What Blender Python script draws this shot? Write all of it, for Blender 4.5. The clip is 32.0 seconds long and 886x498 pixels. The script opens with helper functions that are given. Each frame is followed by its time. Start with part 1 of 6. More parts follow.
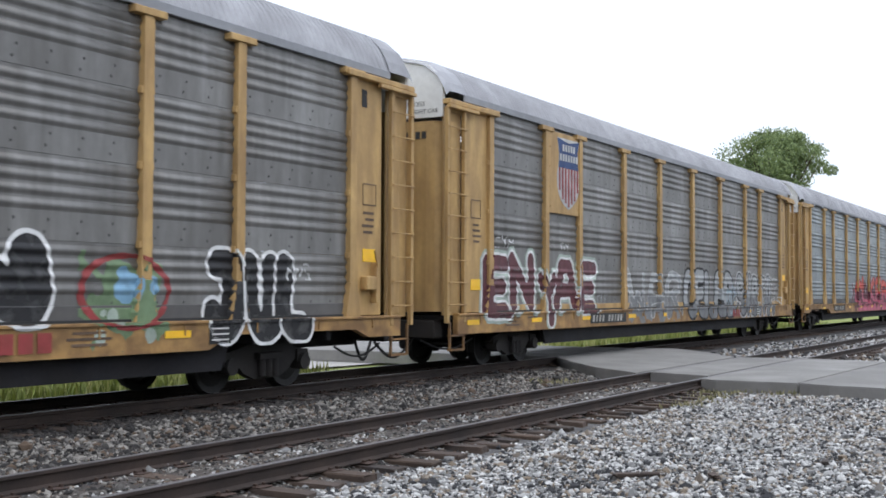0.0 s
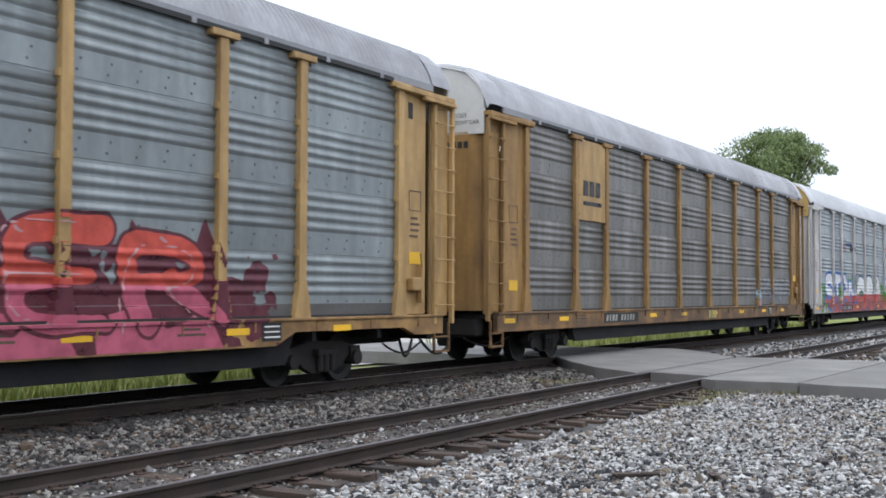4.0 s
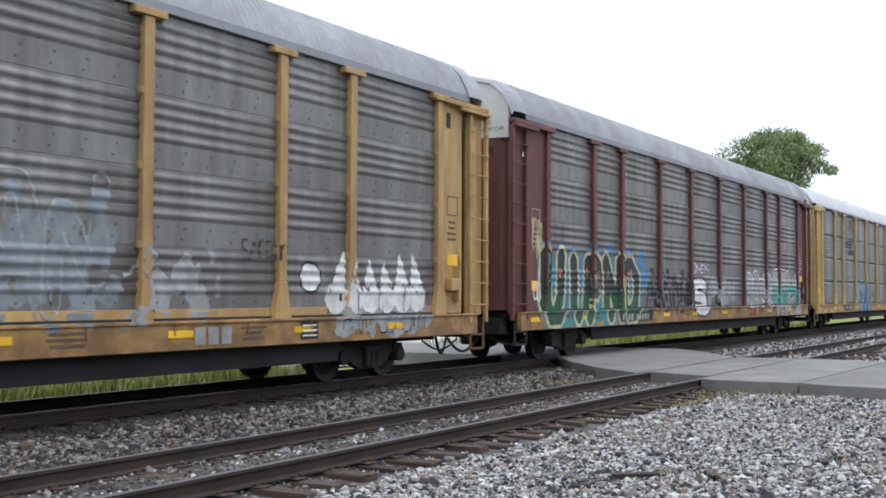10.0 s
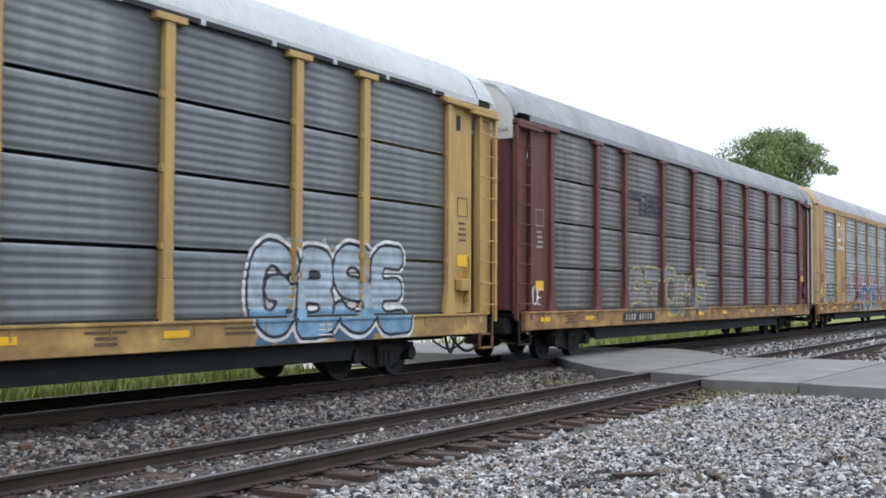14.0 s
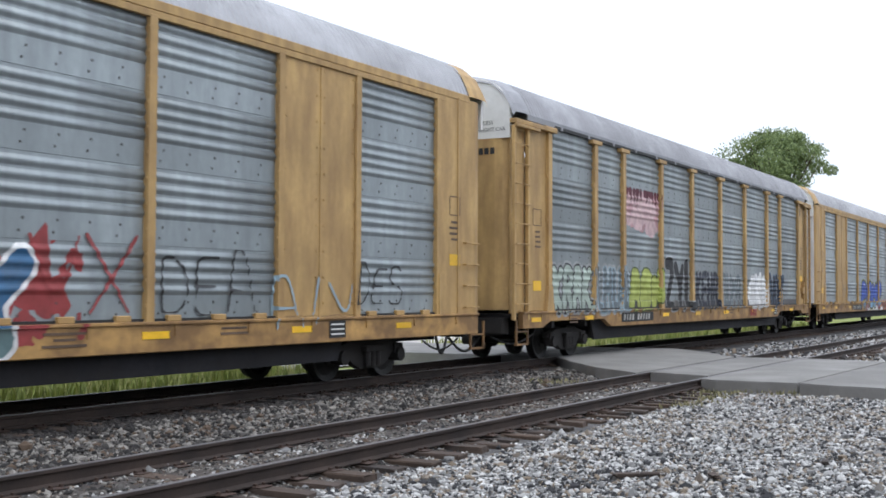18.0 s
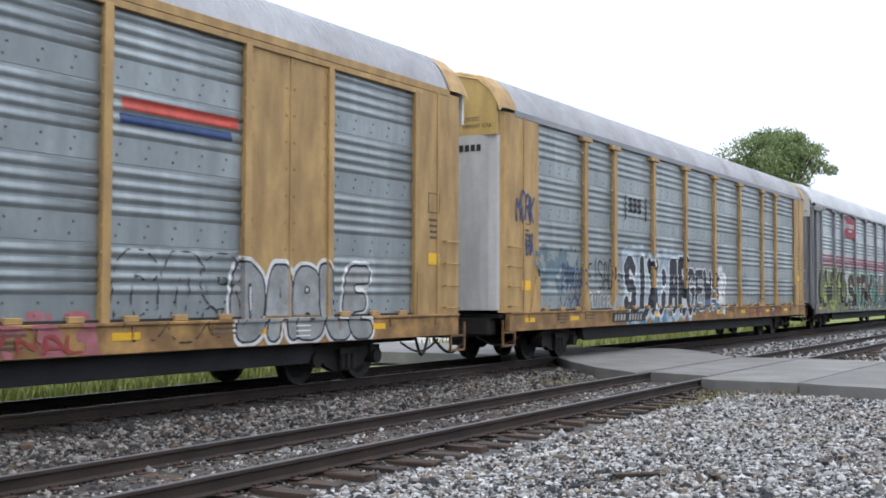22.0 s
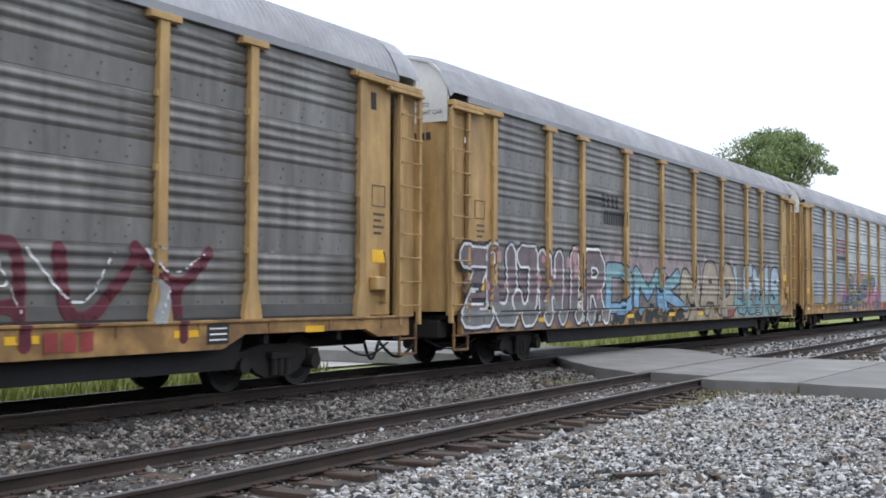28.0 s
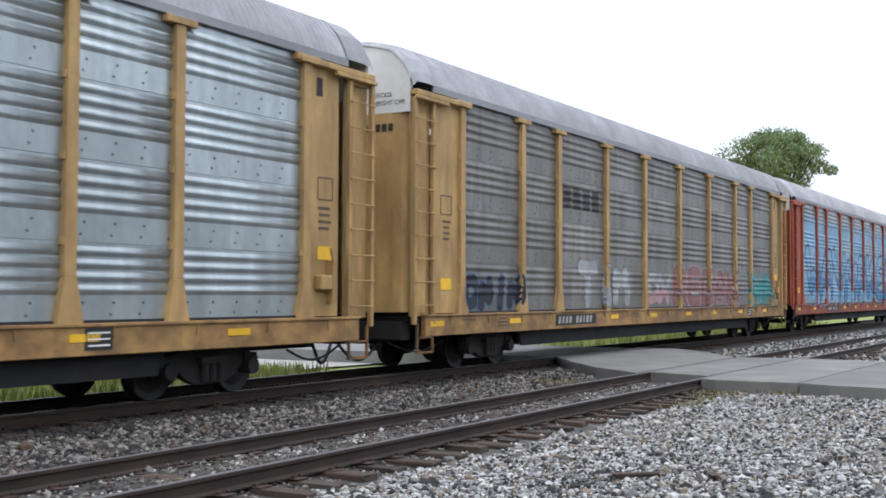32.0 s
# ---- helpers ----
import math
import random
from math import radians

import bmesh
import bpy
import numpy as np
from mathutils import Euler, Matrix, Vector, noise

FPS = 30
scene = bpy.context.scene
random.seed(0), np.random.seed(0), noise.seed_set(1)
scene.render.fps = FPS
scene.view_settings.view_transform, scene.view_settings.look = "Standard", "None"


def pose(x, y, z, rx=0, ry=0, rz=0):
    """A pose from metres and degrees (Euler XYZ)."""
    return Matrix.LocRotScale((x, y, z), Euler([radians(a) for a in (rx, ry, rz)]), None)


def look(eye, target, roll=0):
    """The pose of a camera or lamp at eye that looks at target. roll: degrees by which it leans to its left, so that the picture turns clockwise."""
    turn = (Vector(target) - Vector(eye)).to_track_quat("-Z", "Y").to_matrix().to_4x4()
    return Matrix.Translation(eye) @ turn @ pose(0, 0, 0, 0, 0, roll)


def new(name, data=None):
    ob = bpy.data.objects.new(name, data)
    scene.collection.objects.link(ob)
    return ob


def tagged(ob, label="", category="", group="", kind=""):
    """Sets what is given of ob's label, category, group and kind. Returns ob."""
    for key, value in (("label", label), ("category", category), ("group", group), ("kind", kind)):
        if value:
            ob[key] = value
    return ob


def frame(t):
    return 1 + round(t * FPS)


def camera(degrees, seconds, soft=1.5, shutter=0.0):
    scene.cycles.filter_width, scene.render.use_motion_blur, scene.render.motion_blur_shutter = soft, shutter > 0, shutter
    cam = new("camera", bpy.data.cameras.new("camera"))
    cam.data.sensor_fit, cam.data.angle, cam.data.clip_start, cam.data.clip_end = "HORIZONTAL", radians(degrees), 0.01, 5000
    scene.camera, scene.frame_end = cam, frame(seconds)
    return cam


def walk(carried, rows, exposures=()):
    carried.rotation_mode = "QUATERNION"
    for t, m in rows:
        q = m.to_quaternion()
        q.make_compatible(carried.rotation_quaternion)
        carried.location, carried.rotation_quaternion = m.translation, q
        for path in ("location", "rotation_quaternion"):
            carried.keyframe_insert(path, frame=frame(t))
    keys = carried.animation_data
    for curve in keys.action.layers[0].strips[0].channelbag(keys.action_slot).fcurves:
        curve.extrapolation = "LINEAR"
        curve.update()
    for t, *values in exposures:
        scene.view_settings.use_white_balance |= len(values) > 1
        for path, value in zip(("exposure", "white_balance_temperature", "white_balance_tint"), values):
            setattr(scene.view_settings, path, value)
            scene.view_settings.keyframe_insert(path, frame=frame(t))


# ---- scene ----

import functools
# ---- camera: a tripod beside the line, looking along the passing train ----
CAM_Z = 1.369
YAW, PITCH, ROLL = radians(59.842), radians(2.191), 0.215
ahead = Vector((math.sin(YAW) * math.cos(PITCH), math.cos(YAW) * math.cos(PITCH), math.sin(PITCH)))
cam = camera(41.69, 32.0, soft=1.7, shutter=0.08)
EYE = Vector((0, 0, CAM_Z))
walk(cam, [(0.0, look(EYE, EYE + ahead, ROLL)), (32.0, look(EYE, EYE + ahead, ROLL))])

# ---- plan ----
TRACK_Y = 12.645      # centre of the main track that the train runs on
RAIL_Z = -0.155       # its rail tops
SIDING_Y = 7.751      # centre of the near siding
SIDING_Z = -0.2475    # its rail tops
GROUND_Z = -0.46
SPEEDS = (13.893, 14.059, 14.229, 14.030, 14.242, 14.498, 14.675, 14.812, 14.986)


def travelled(t):
    """Metres that the train has run by t seconds; the speeds hold every 4 s."""
    s = 0.0
    for k in range(8):
        d = min(max(t - 4 * k, 0), 4)
        s += SPEEDS[k] * d + (SPEEDS[k + 1] - SPEEDS[k]) * d * d / 8
    # slack runs out along the train and checks it for a moment
    u = min(max((t - 28.3) / 0.65, 0), 1)
    return s - 0.70 * u * u * (3 - 2 * u)


# ---- world and light: bright overcast ----
SKY_LOW, SKY_HIGH = 1.16, 2.3
world = bpy.data.worlds.new("overcast")
scene.world = world
world.use_nodes = True
nt = world.node_tree
for n in list(nt.nodes):
    nt.nodes.remove(n)
out = nt.nodes.new("ShaderNodeOutputWorld")
sky = nt.nodes.new("ShaderNodeTexSky")
sky.sky_type, sky.sun_disc = "NISHITA", False
sky.sun_elevation, sky.sun_rotation = radians(55), radians(200)
sky.dust_density = 4.0
bg_sky = nt.nodes.new("ShaderNodeBackground")
bg_sky.inputs[1].default_value = 0.05
nt.links.new(sky.outputs[0], bg_sky.inputs[0])
bg_cloud = nt.nodes.new("ShaderNodeBackground")
co = nt.nodes.new("ShaderNodeTexCoord")
mp = nt.nodes.new("ShaderNodeMapping")
mp.inputs["Scale"].default_value = (1.2, 1.2, 4)
nz = nt.nodes.new("ShaderNodeTexNoise")
nz.inputs["Scale"].default_value, nz.inputs["Detail"].default_value = 1.6, 5
# an overcast dome: brighter towards the zenith, faint cloud structure
sep = nt.nodes.new("ShaderNodeSeparateXYZ")
nt.links.new(co.outputs["Generated"], sep.inputs[0])
rise = nt.nodes.new("ShaderNodeMapRange")
rise.inputs[1].default_value, rise.inputs[2].default_value = 0.0, 1.0
rise.inputs[3].default_value, rise.inputs[4].default_value = SKY_LOW, SKY_HIGH
nt.links.new(sep.outputs[2], rise.inputs[0])
nt.links.new(co.outputs["Generated"], mp.inputs[0])
nt.links.new(mp.outputs[0], nz.inputs["Vector"])
cloud = nt.nodes.new("ShaderNodeMapRange")
cloud.inputs[1].default_value, cloud.inputs[2].default_value = 0.3, 0.7
cloud.inputs[3].default_value, cloud.inputs[4].default_value = 0.92, 1.06
nt.links.new(nz.outputs[0], cloud.inputs[0])
lum = nt.nodes.new("ShaderNodeMath")
lum.operation = "MULTIPLY"
nt.links.new(rise.outputs[0], lum.inputs[0])
nt.links.new(cloud.outputs[0], lum.inputs[1])
bg_cloud.inputs[0].default_value = (0.89, 0.966, 1.118, 1)
nt.links.new(lum.outputs[0], bg_cloud.inputs[1])
mix = nt.nodes.new("ShaderNodeMixShader")
mix.inputs[0].default_value = 0.88
nt.links.new(bg_sky.outputs[0], mix.inputs[1])
nt.links.new(bg_cloud.outputs[0], mix.inputs[2])
nt.links.new(mix.outputs[0], out.inputs[0])

sun_data = bpy.data.lights.new("sun", "SUN")
sun_data.energy, sun_data.angle, sun_data.color = 0.6, radians(25), (1.0, 0.97, 0.92)
sun = new("sun", sun_data)
sun.matrix_world = look((0, -20, 40), (9, -2, 0))
scene.view_settings.exposure = 0.04


# ---- materials ----
def material(name, color, rough=0.7, metal=0.0, vary=0.25, scale=6.0, stretch=(1, 1, 1), dirt=None, dirt_amount=0.5,
             dirt_scale=1.2, bump=0.15, bump_scale=60.0, per_object=0.15, dirt_stretch=(1, 1, 1), sharp=0.12):
    """A weathered surface: grain, larger stains of a dirt colour and fine relief, set off per object."""
    m = bpy.data.materials.new(name)
    m.use_nodes = True
    t = m.node_tree
    b = t.nodes["Principled BSDF"]
    b.inputs["Roughness"].default_value, b.inputs["Metallic"].default_value = rough, metal
    co = t.nodes.new("ShaderNodeTexCoord")
    info = t.nodes.new("ShaderNodeObjectInfo")
    off = t.nodes.new("ShaderNodeVectorMath")
    off.operation = "MULTIPLY"
    off.inputs[1].default_value = (37, 53, 71)
    t.links.new(info.outputs["Random"], off.inputs[0])
    add = t.nodes.new("ShaderNodeVectorMath")
    t.links.new(co.outputs["Object"], add.inputs[0])
    t.links.new(off.outputs[0], add.inputs[1])

    def noise_at(s, stretch, detail=6):
        mp = t.nodes.new("ShaderNodeMapping")
        mp.inputs["Scale"].default_value = stretch
        t.links.new(add.outputs[0], mp.inputs[0])
        n = t.nodes.new("ShaderNodeTexNoise")
        n.inputs["Scale"].default_value, n.inputs["Detail"].default_value = s, detail
        t.links.new(mp.outputs[0], n.inputs["Vector"])
        return n.outputs[0]

    def blend(kind, fac, a, c):
        x = t.nodes.new("ShaderNodeMix")
        x.data_type, x.blend_type = "RGBA", kind
        for k, v in ((0, fac), (6, a), (7, c)):
            if isinstance(v, (float, int)):
                x.inputs[k].default_value = v
            elif isinstance(v, tuple):
                x.inputs[k].default_value = v
            else:
                t.links.new(v, x.inputs[k])
        return x.outputs[2]

    def ramp(v, lo, hi, a, c):
        r = t.nodes.new("ShaderNodeMapRange")
        r.inputs[1].default_value, r.inputs[2].default_value, r.inputs[3].default_value, r.inputs[4].default_value = lo, hi, a, c
        t.links.new(v, r.inputs[0])
        return r.outputs[0]

    fine = ramp(noise_at(scale * 5, stretch), 0.25, 0.75, 1 - vary * 0.6, 1 + vary * 0.6)
    wide = ramp(noise_at(scale * 0.4, stretch, 3), 0.3, 0.7, 1 - vary, 1 + vary)
    own = ramp(info.outputs["Random"], 0, 1, 1 - per_object, 1 + per_object)
    mul = t.nodes.new("ShaderNodeMath")
    mul.operation = "MULTIPLY"
    t.links.new(fine, mul.inputs[0])
    t.links.new(wide, mul.inputs[1])
    mul2 = t.nodes.new("ShaderNodeMath")
    mul2.operation = "MULTIPLY"
    t.links.new(mul.outputs[0], mul2.inputs[0])
    t.links.new(own, mul2.inputs[1])
    vm = t.nodes.new("ShaderNodeVectorMath")
    vm.operation = "SCALE"
    vm.inputs[0].default_value = color
    t.links.new(mul2.outputs[0], vm.inputs["Scale"])
    col = vm.outputs[0]
    if dirt:
        d = ramp(noise_at(dirt_scale, dirt_stretch, 8), 0.55 - dirt_amount * 0.3 - sharp, 0.55 - dirt_amount * 0.3 + sharp * 2, 0, min(1, dirt_amount + 0.2))
        col = blend("MIX", d, col, (*dirt, 1))
    t.links.new(col, b.inputs["Base Color"])
    if bump:
        bp = t.nodes.new("ShaderNodeBump")
        bp.inputs["Strength"].default_value, bp.inputs["Distance"].default_value = bump, 0.02
        t.links.new(noise_at(bump_scale, (1, 1, 1)), bp.inputs["Height"])
        t.links.new(bp.outputs[0], b.inputs["Normal"])
    return m


def island_material(name, dark, mid, light, rough=0.85, warm=None):
    """Loose stones: every stone takes its own tone."""
    m = bpy.data.materials.new(name)
    m.use_nodes = True
    t = m.node_tree
    b = t.nodes["Principled BSDF"]
    b.inputs["Roughness"].default_value = rough
    g = t.nodes.new("ShaderNodeNewGeometry")
    r = t.nodes.new("ShaderNodeValToRGB")
    e = r.color_ramp.elements
    e[0].position, e[0].color = 0.0, (*dark, 1)
    e[1].position, e[1].color = 1.0, (*light, 1)
    k = e.new(0.55)
    k.color = (*mid, 1)
    if warm:
        # a share of brown stones among the grey ones
        for at, c in ((0.30, dark), (0.31, warm), (0.42, warm), (0.43, mid)):
            k = e.new(at)
            k.color = (*c, 1)
    t.links.new(g.outputs["Random Per Island"], r.inputs[0])
    n = t.nodes.new("ShaderNodeTexNoise")
    n.inputs["Scale"].default_value, n.inputs["Detail"].default_value = 45, 5
    mx = t.nodes.new("ShaderNodeMix")
    mx.data_type, mx.blend_type = "RGBA", "OVERLAY"
    mx.inputs[0].default_value = 0.5
    t.links.new(r.outputs[0], mx.inputs[6])
    t.links.new(n.outputs[0], mx.inputs[7])
    t.links.new(mx.outputs[2], b.inputs["Base Color"])
    return m


GRIME = (0.045, 0.04, 0.036)
RUST = (0.13, 0.055, 0.025)
M = {
    "gravel_bed": material("gravel_bed", (0.075, 0.071, 0.069), 0.95, vary=0.5, scale=9, bump=1.0, bump_scale=22, per_object=0),
    "stones": island_material("stones", (0.030, 0.030, 0.032), (0.172, 0.170, 0.165), (0.60, 0.59, 0.565), warm=(0.21, 0.165, 0.12)),
    "stones_tan": island_material("stones_tan", (0.07, 0.055, 0.042), (0.23, 0.19, 0.15), (0.44, 0.40, 0.34)),
    "stones_brown": island_material("stones_brown", (0.018, 0.016, 0.015), (0.058, 0.053, 0.049), (0.29, 0.27, 0.24), warm=(0.100, 0.068, 0.046)),
    "stones_dark": island_material("stones_dark", (0.010, 0.009, 0.009), (0.026, 0.022, 0.020), (0.075, 0.066, 0.060)),
    "ballast_dark": material("ballast_dark", (0.020, 0.017, 0.016), 0.95, vary=0.5, scale=8, bump=1.0, bump_scale=24, per_object=0),
    "siding_bed": material("siding_bed", (0.042, 0.034, 0.030), 0.95, vary=0.55, scale=7, dirt=(0.10, 0.085, 0.07), dirt_amount=0.35, bump=1.0, bump_scale=26, per_object=0),
    "rail": material("rail", (0.040, 0.026, 0.020), 0.9, 0.0, vary=0.3, scale=5, dirt=(0.016, 0.013, 0.012), dirt_amount=0.4, per_object=0.05),
    "rail_head": material("rail_head", (0.16, 0.15, 0.15), 0.5, 0.8, vary=0.15, scale=3, stretch=(0.1, 6, 6), per_object=0),
    "tie": material("tie", (0.036, 0.027, 0.023), 0.9, vary=0.5, scale=4, stretch=(6, 0.6, 6), dirt=(0.115, 0.070, 0.042), dirt_amount=0.35, bump=0.6, bump_scale=18, per_object=0.5),
    "plate": material("plate", (0.07, 0.045, 0.035), 0.8, 0.4),
    "concrete": material("concrete", (0.205, 0.197, 0.184), 0.9, vary=0.12, scale=2, dirt=(0.125, 0.118, 0.108), dirt_amount=0.4, dirt_scale=0.9, bump=0.2, bump_scale=90),
    "slab_edge": material("slab_edge", (0.10, 0.096, 0.09), 0.9, vary=0.25, scale=4),
    "grass": material("grass", (0.20, 0.24, 0.05), 0.9, vary=0.45, scale=2, dirt=(0.22, 0.22, 0.07), dirt_amount=0.3, bump=0.8, bump_scale=14, per_object=0.1),
    "blades": island_material("blades", (0.12, 0.15, 0.035), (0.24, 0.275, 0.065), (0.38, 0.36, 0.15)),
    "straw_blades": island_material("straw_blades", (0.10, 0.095, 0.045), (0.20, 0.18, 0.09), (0.32, 0.29, 0.16)),
    "lot": material("lot", (0.40, 0.385, 0.36), 0.95, vary=0.2, scale=1.5, dirt=(0.34, 0.31, 0.27), dirt_amount=0.4, bump=0.3),
    "steel_dark": material("steel_dark", (0.015, 0.015, 0.019), 0.8, 0.2, vary=0.4, scale=4, dirt=(0.03, 0.024, 0.02), dirt_amount=0.3),
    "truck": material("truck", (0.015, 0.014, 0.014), 0.85, 0.1, vary=0.4, scale=5, dirt=(0.035, 0.028, 0.023), dirt_amount=0.4),
    "wheel": material("wheel", (0.016, 0.015, 0.014), 0.6, 0.5, vary=0.3, scale=6),
    "tread": material("tread", (0.28, 0.27, 0.27), 0.35, 0.9, vary=0.1),
    "hose": material("hose", (0.02, 0.02, 0.02), 0.6, vary=0.2),
    # dark surface of the unseen backdrop added behind the camera
    "wood": material("unseen_wood", (0.045, 0.07, 0.028), 0.95, vary=0.5, scale=0.4, bump=1.0, bump_scale=2),
    "bark": material("bark", (0.10, 0.075, 0.055), 0.95, vary=0.4, scale=3, stretch=(3, 3, 0.5), bump=0.8, bump_scale=10),
    "leaf": island_material("leaf", (0.13, 0.18, 0.085), (0.20, 0.26, 0.11), (0.28, 0.34, 0.14)),
    "white_mark": material("white_mark", (0.75, 0.74, 0.70), 0.7, vary=0.1),
    "pale_mark": material("pale_mark", (0.40, 0.39, 0.36), 0.7, vary=0.3, scale=4, dirt=(0.16, 0.15, 0.13), dirt_amount=0.35, dirt_scale=6),
    # black of print and plates, also of the shade painted into the cars' slots
    "black_mark_and_shade": material("black_mark_and_shade", (0.02, 0.02, 0.02), 0.7, vary=0.1),
    "faded_mark": material("faded_mark", (0.11, 0.07, 0.045), 0.7, vary=0.3, scale=3),
    "yellow_tape": material("yellow_tape", (0.80, 0.46, 0.02), 0.45, vary=0.1, scale=5),
}


# ---- mesh helpers ----
def finish(name, bm):
    me = bpy.data.meshes.new(name)
    bm.to_mesh(me)
    bm.free()
    return me


def add_box(bm, x0, y0, z0, x1, y1, z1, bevel=0.0):
    r = bmesh.ops.create_cube(bm, size=1.0, matrix=Matrix.Translation(((x0 + x1) / 2, (y0 + y1) / 2, (z0 + z1) / 2)) @ Matrix.Diagonal((x1 - x0, y1 - y0, z1 - z0, 1)))
    if bevel:
        es = {e for v in r["verts"] for e in v.link_edges}
        bmesh.ops.bevel(bm, geom=list(es), offset=bevel, segments=1, affect="EDGES")
    return bm


def box_mesh(name, *bounds, bevel=0.0):
    bm = bmesh.new()
    add_box(bm, *bounds, bevel=bevel)
    return finish(name, bm)


def add_rod(bm, a, b, r, n=8):
    a, b = Vector(a), Vector(b)
    m = Matrix.Translation((a + b) / 2) @ (b - a).to_track_quat("Z", "Y").to_matrix().to_4x4()
    bmesh.ops.create_cone(bm, cap_ends=True, segments=n, radius1=r, radius2=r, depth=(b - a).length, matrix=m)


def add_prism(bm, pts, y0, y1):
    """A plate of outline pts (x, z), from y0 to y1."""
    f = [bm.verts.new((x, y0, z)) for x, z in pts]
    k = [bm.verts.new((x, y1, z)) for x, z in pts]
    n = len(pts)
    bm.faces.new(f)
    bm.faces.new(k[::-1])
    for i in range(n):
        bm.faces.new((f[i], k[i], k[(i + 1) % n], f[(i + 1) % n]))
    bmesh.ops.recalc_face_normals(bm, faces=bm.faces[:])


def place(name, me, mat, parent=None, m=None, label=""):
    """One object on a mesh that may be shared; its material is its own."""
    ob = new(name, me)
    if not me.materials:
        me.materials.append(None)
    ob.material_slots[0].link = "OBJECT"
    ob.material_slots[0].material = mat
    if parent:
        ob.parent = parent
    if m is not None:
        ob.matrix_basis = m
    if label:
        ob["label"] = label
    return ob


def part(name, bm, mat, parent, label=""):
    return place(name, finish(name, bm), mat, parent, None, label)


# ---- ground ----
def ground_height(x, y):
    """The lie of the land across the tracks, level along them."""
    pts = ((-400, -0.55), (2.0, -0.46), (5.9, -0.455), (6.4, -0.495), (6.85, -0.49), (7.08, -0.44), (8.45, -0.44), (8.75, -0.455), (9.0, -0.455), (10.0, -0.42), (10.9, -0.372), (14.4, -0.372), (15.6, -0.50), (18, -0.54), (60, -0.6), (3000, -1.0))
    for (a, za), (b, zb) in zip(pts, pts[1:]):
        if y <= b:
            return za + (zb - za) * (y - a) / (b - a)
    return -1.0


def strip(name, xs, ys, mat, lift=0.0, label="", category=""):
    vs = [(x, y, ground_height(x, y) + lift) for y in ys for x in xs]
    n = len(xs)
    fs = [(j * n + i, j * n + i + 1, (j + 1) * n + i + 1, (j + 1) * n + i) for j in range(len(ys) - 1) for i in range(n - 1)]
    me = bpy.data.meshes.new(name)
    me.from_pydata(vs, [], fs)
    ob = place(name, me, mat)
    return tagged(ob, label, category, "", "structure")


YS = [-400, -60, 2.0, 5.9, 6.4, 6.85, 7.08, 8.45, 8.75, 9.0, 10.0, 10.9, 14.4, 15.6, 18, 60, 400, 3000]
strip("ground", [-3000, -300, -40, 0, 40, 300, 3000], YS, M["grass"], -0.02, "flat grassy ground reaching the horizon", "ground")
strip("gravel_ground", [-200, 0, 30, 400], [-30, 2.0, 5.9, 6.4, 6.85, 7.08, 8.45, 8.75, 9.0, 10.0, 10.9, 11.1], M["gravel_bed"], 0.0, "grey crushed stone ground beside the tracks", "gravel")
strip("track_bed", [-400, 0, 30, 600], [10.95, 14.4, 15.0], M["ballast_dark"], 0.012, "dark oily ballast bed under the main track", "ballast")
strip("siding_bed", [-200, 0, 22.6], [6.6, 6.85, 7.08, 8.45, 8.75, 9.0], M["siding_bed"], 0.006, "dark brown ballast bed of the siding", "ballast")
lot_pts = ((20.6, 17.6), (35.6, 16.3), (60.0, 28.0), (50.0, 42.0))
lot_me = bpy.data.meshes.new("gravel_lot")
lot_me.from_pydata([(x, y, ground_height(x, y) + 0.03) for x, y in lot_pts], [], [(0, 1, 2, 3)])
tagged(place("gravel_lot", lot_me, M["lot"]), "pale gravel lot beyond the main track", "gravel", "", "structure")


def treeline(name, x0, x1, y, height, seed):
    """Plain dark wood, added unseen behind the camera to close the place, dimming reflections."""
    rng = random.Random(seed)
    n = 60
    vs, fs = [], []
    for i in range(n + 1):
        x = x0 + (x1 - x0) * i / n
        for z, d in ((-1, 0), (height * 0.45, 2.5 * rng.random()), (height * (0.8 + 0.35 * rng.random()), 1 + rng.random()), (-1, 7)):
            vs.append((x, y - d if z < height * 0.7 else y - 2 - d, z))
    for i in range(n):
        for j in range(3):
            k = i * 4 + j
            fs.append((k, k + 4, k + 5, k + 1))
    me = bpy.data.meshes.new(name)
    me.from_pydata(vs, [], fs)
    return tagged(place(name, me, M["wood"]), "unseen dark tree backdrop added behind the camera to dim reflections", "trees", "", "structure")


# added out of view, so the car sides reflect less low sky
treeline("backdrop", -160, 120, -32, 8.5, 21)

# ---- tracks ----
def rail_mesh(x0, x1, n=1):
    """A flat-bottomed rail, its top at z = 0, centred on y = 0; the worn head is a second material."""
    h = [(-0.036, -0.004), (-0.030, 0.0), (0.030, 0.0), (0.036, -0.004), (0.036, -0.036), (0.010, -0.048), (0.010, -0.135), (0.070, -0.155), (0.070, -0.168),
         (-0.070, -0.168), (-0.070, -0.155), (-0.010, -0.135), (-0.010, -0.048), (-0.036, -0.036)]
    vs = [(x, y, z) for x in (x0, x1) for y, z in h]
    k = len(h)
    fs = [(i, (i + 1) % k, k + (i + 1) % k, k + i) for i in range(k)]
    fs += [tuple(range(k))[::-1], tuple(range(k, 2 * k))]
    me = bpy.data.meshes.new("rail")
    me.from_pydata(vs, [], fs)
    me.materials.append(M["rail"])
    me.materials.append(M["rail_head"])
    for i in (0, 1, 2):
        me.polygons[i].material_index = 1
    return me


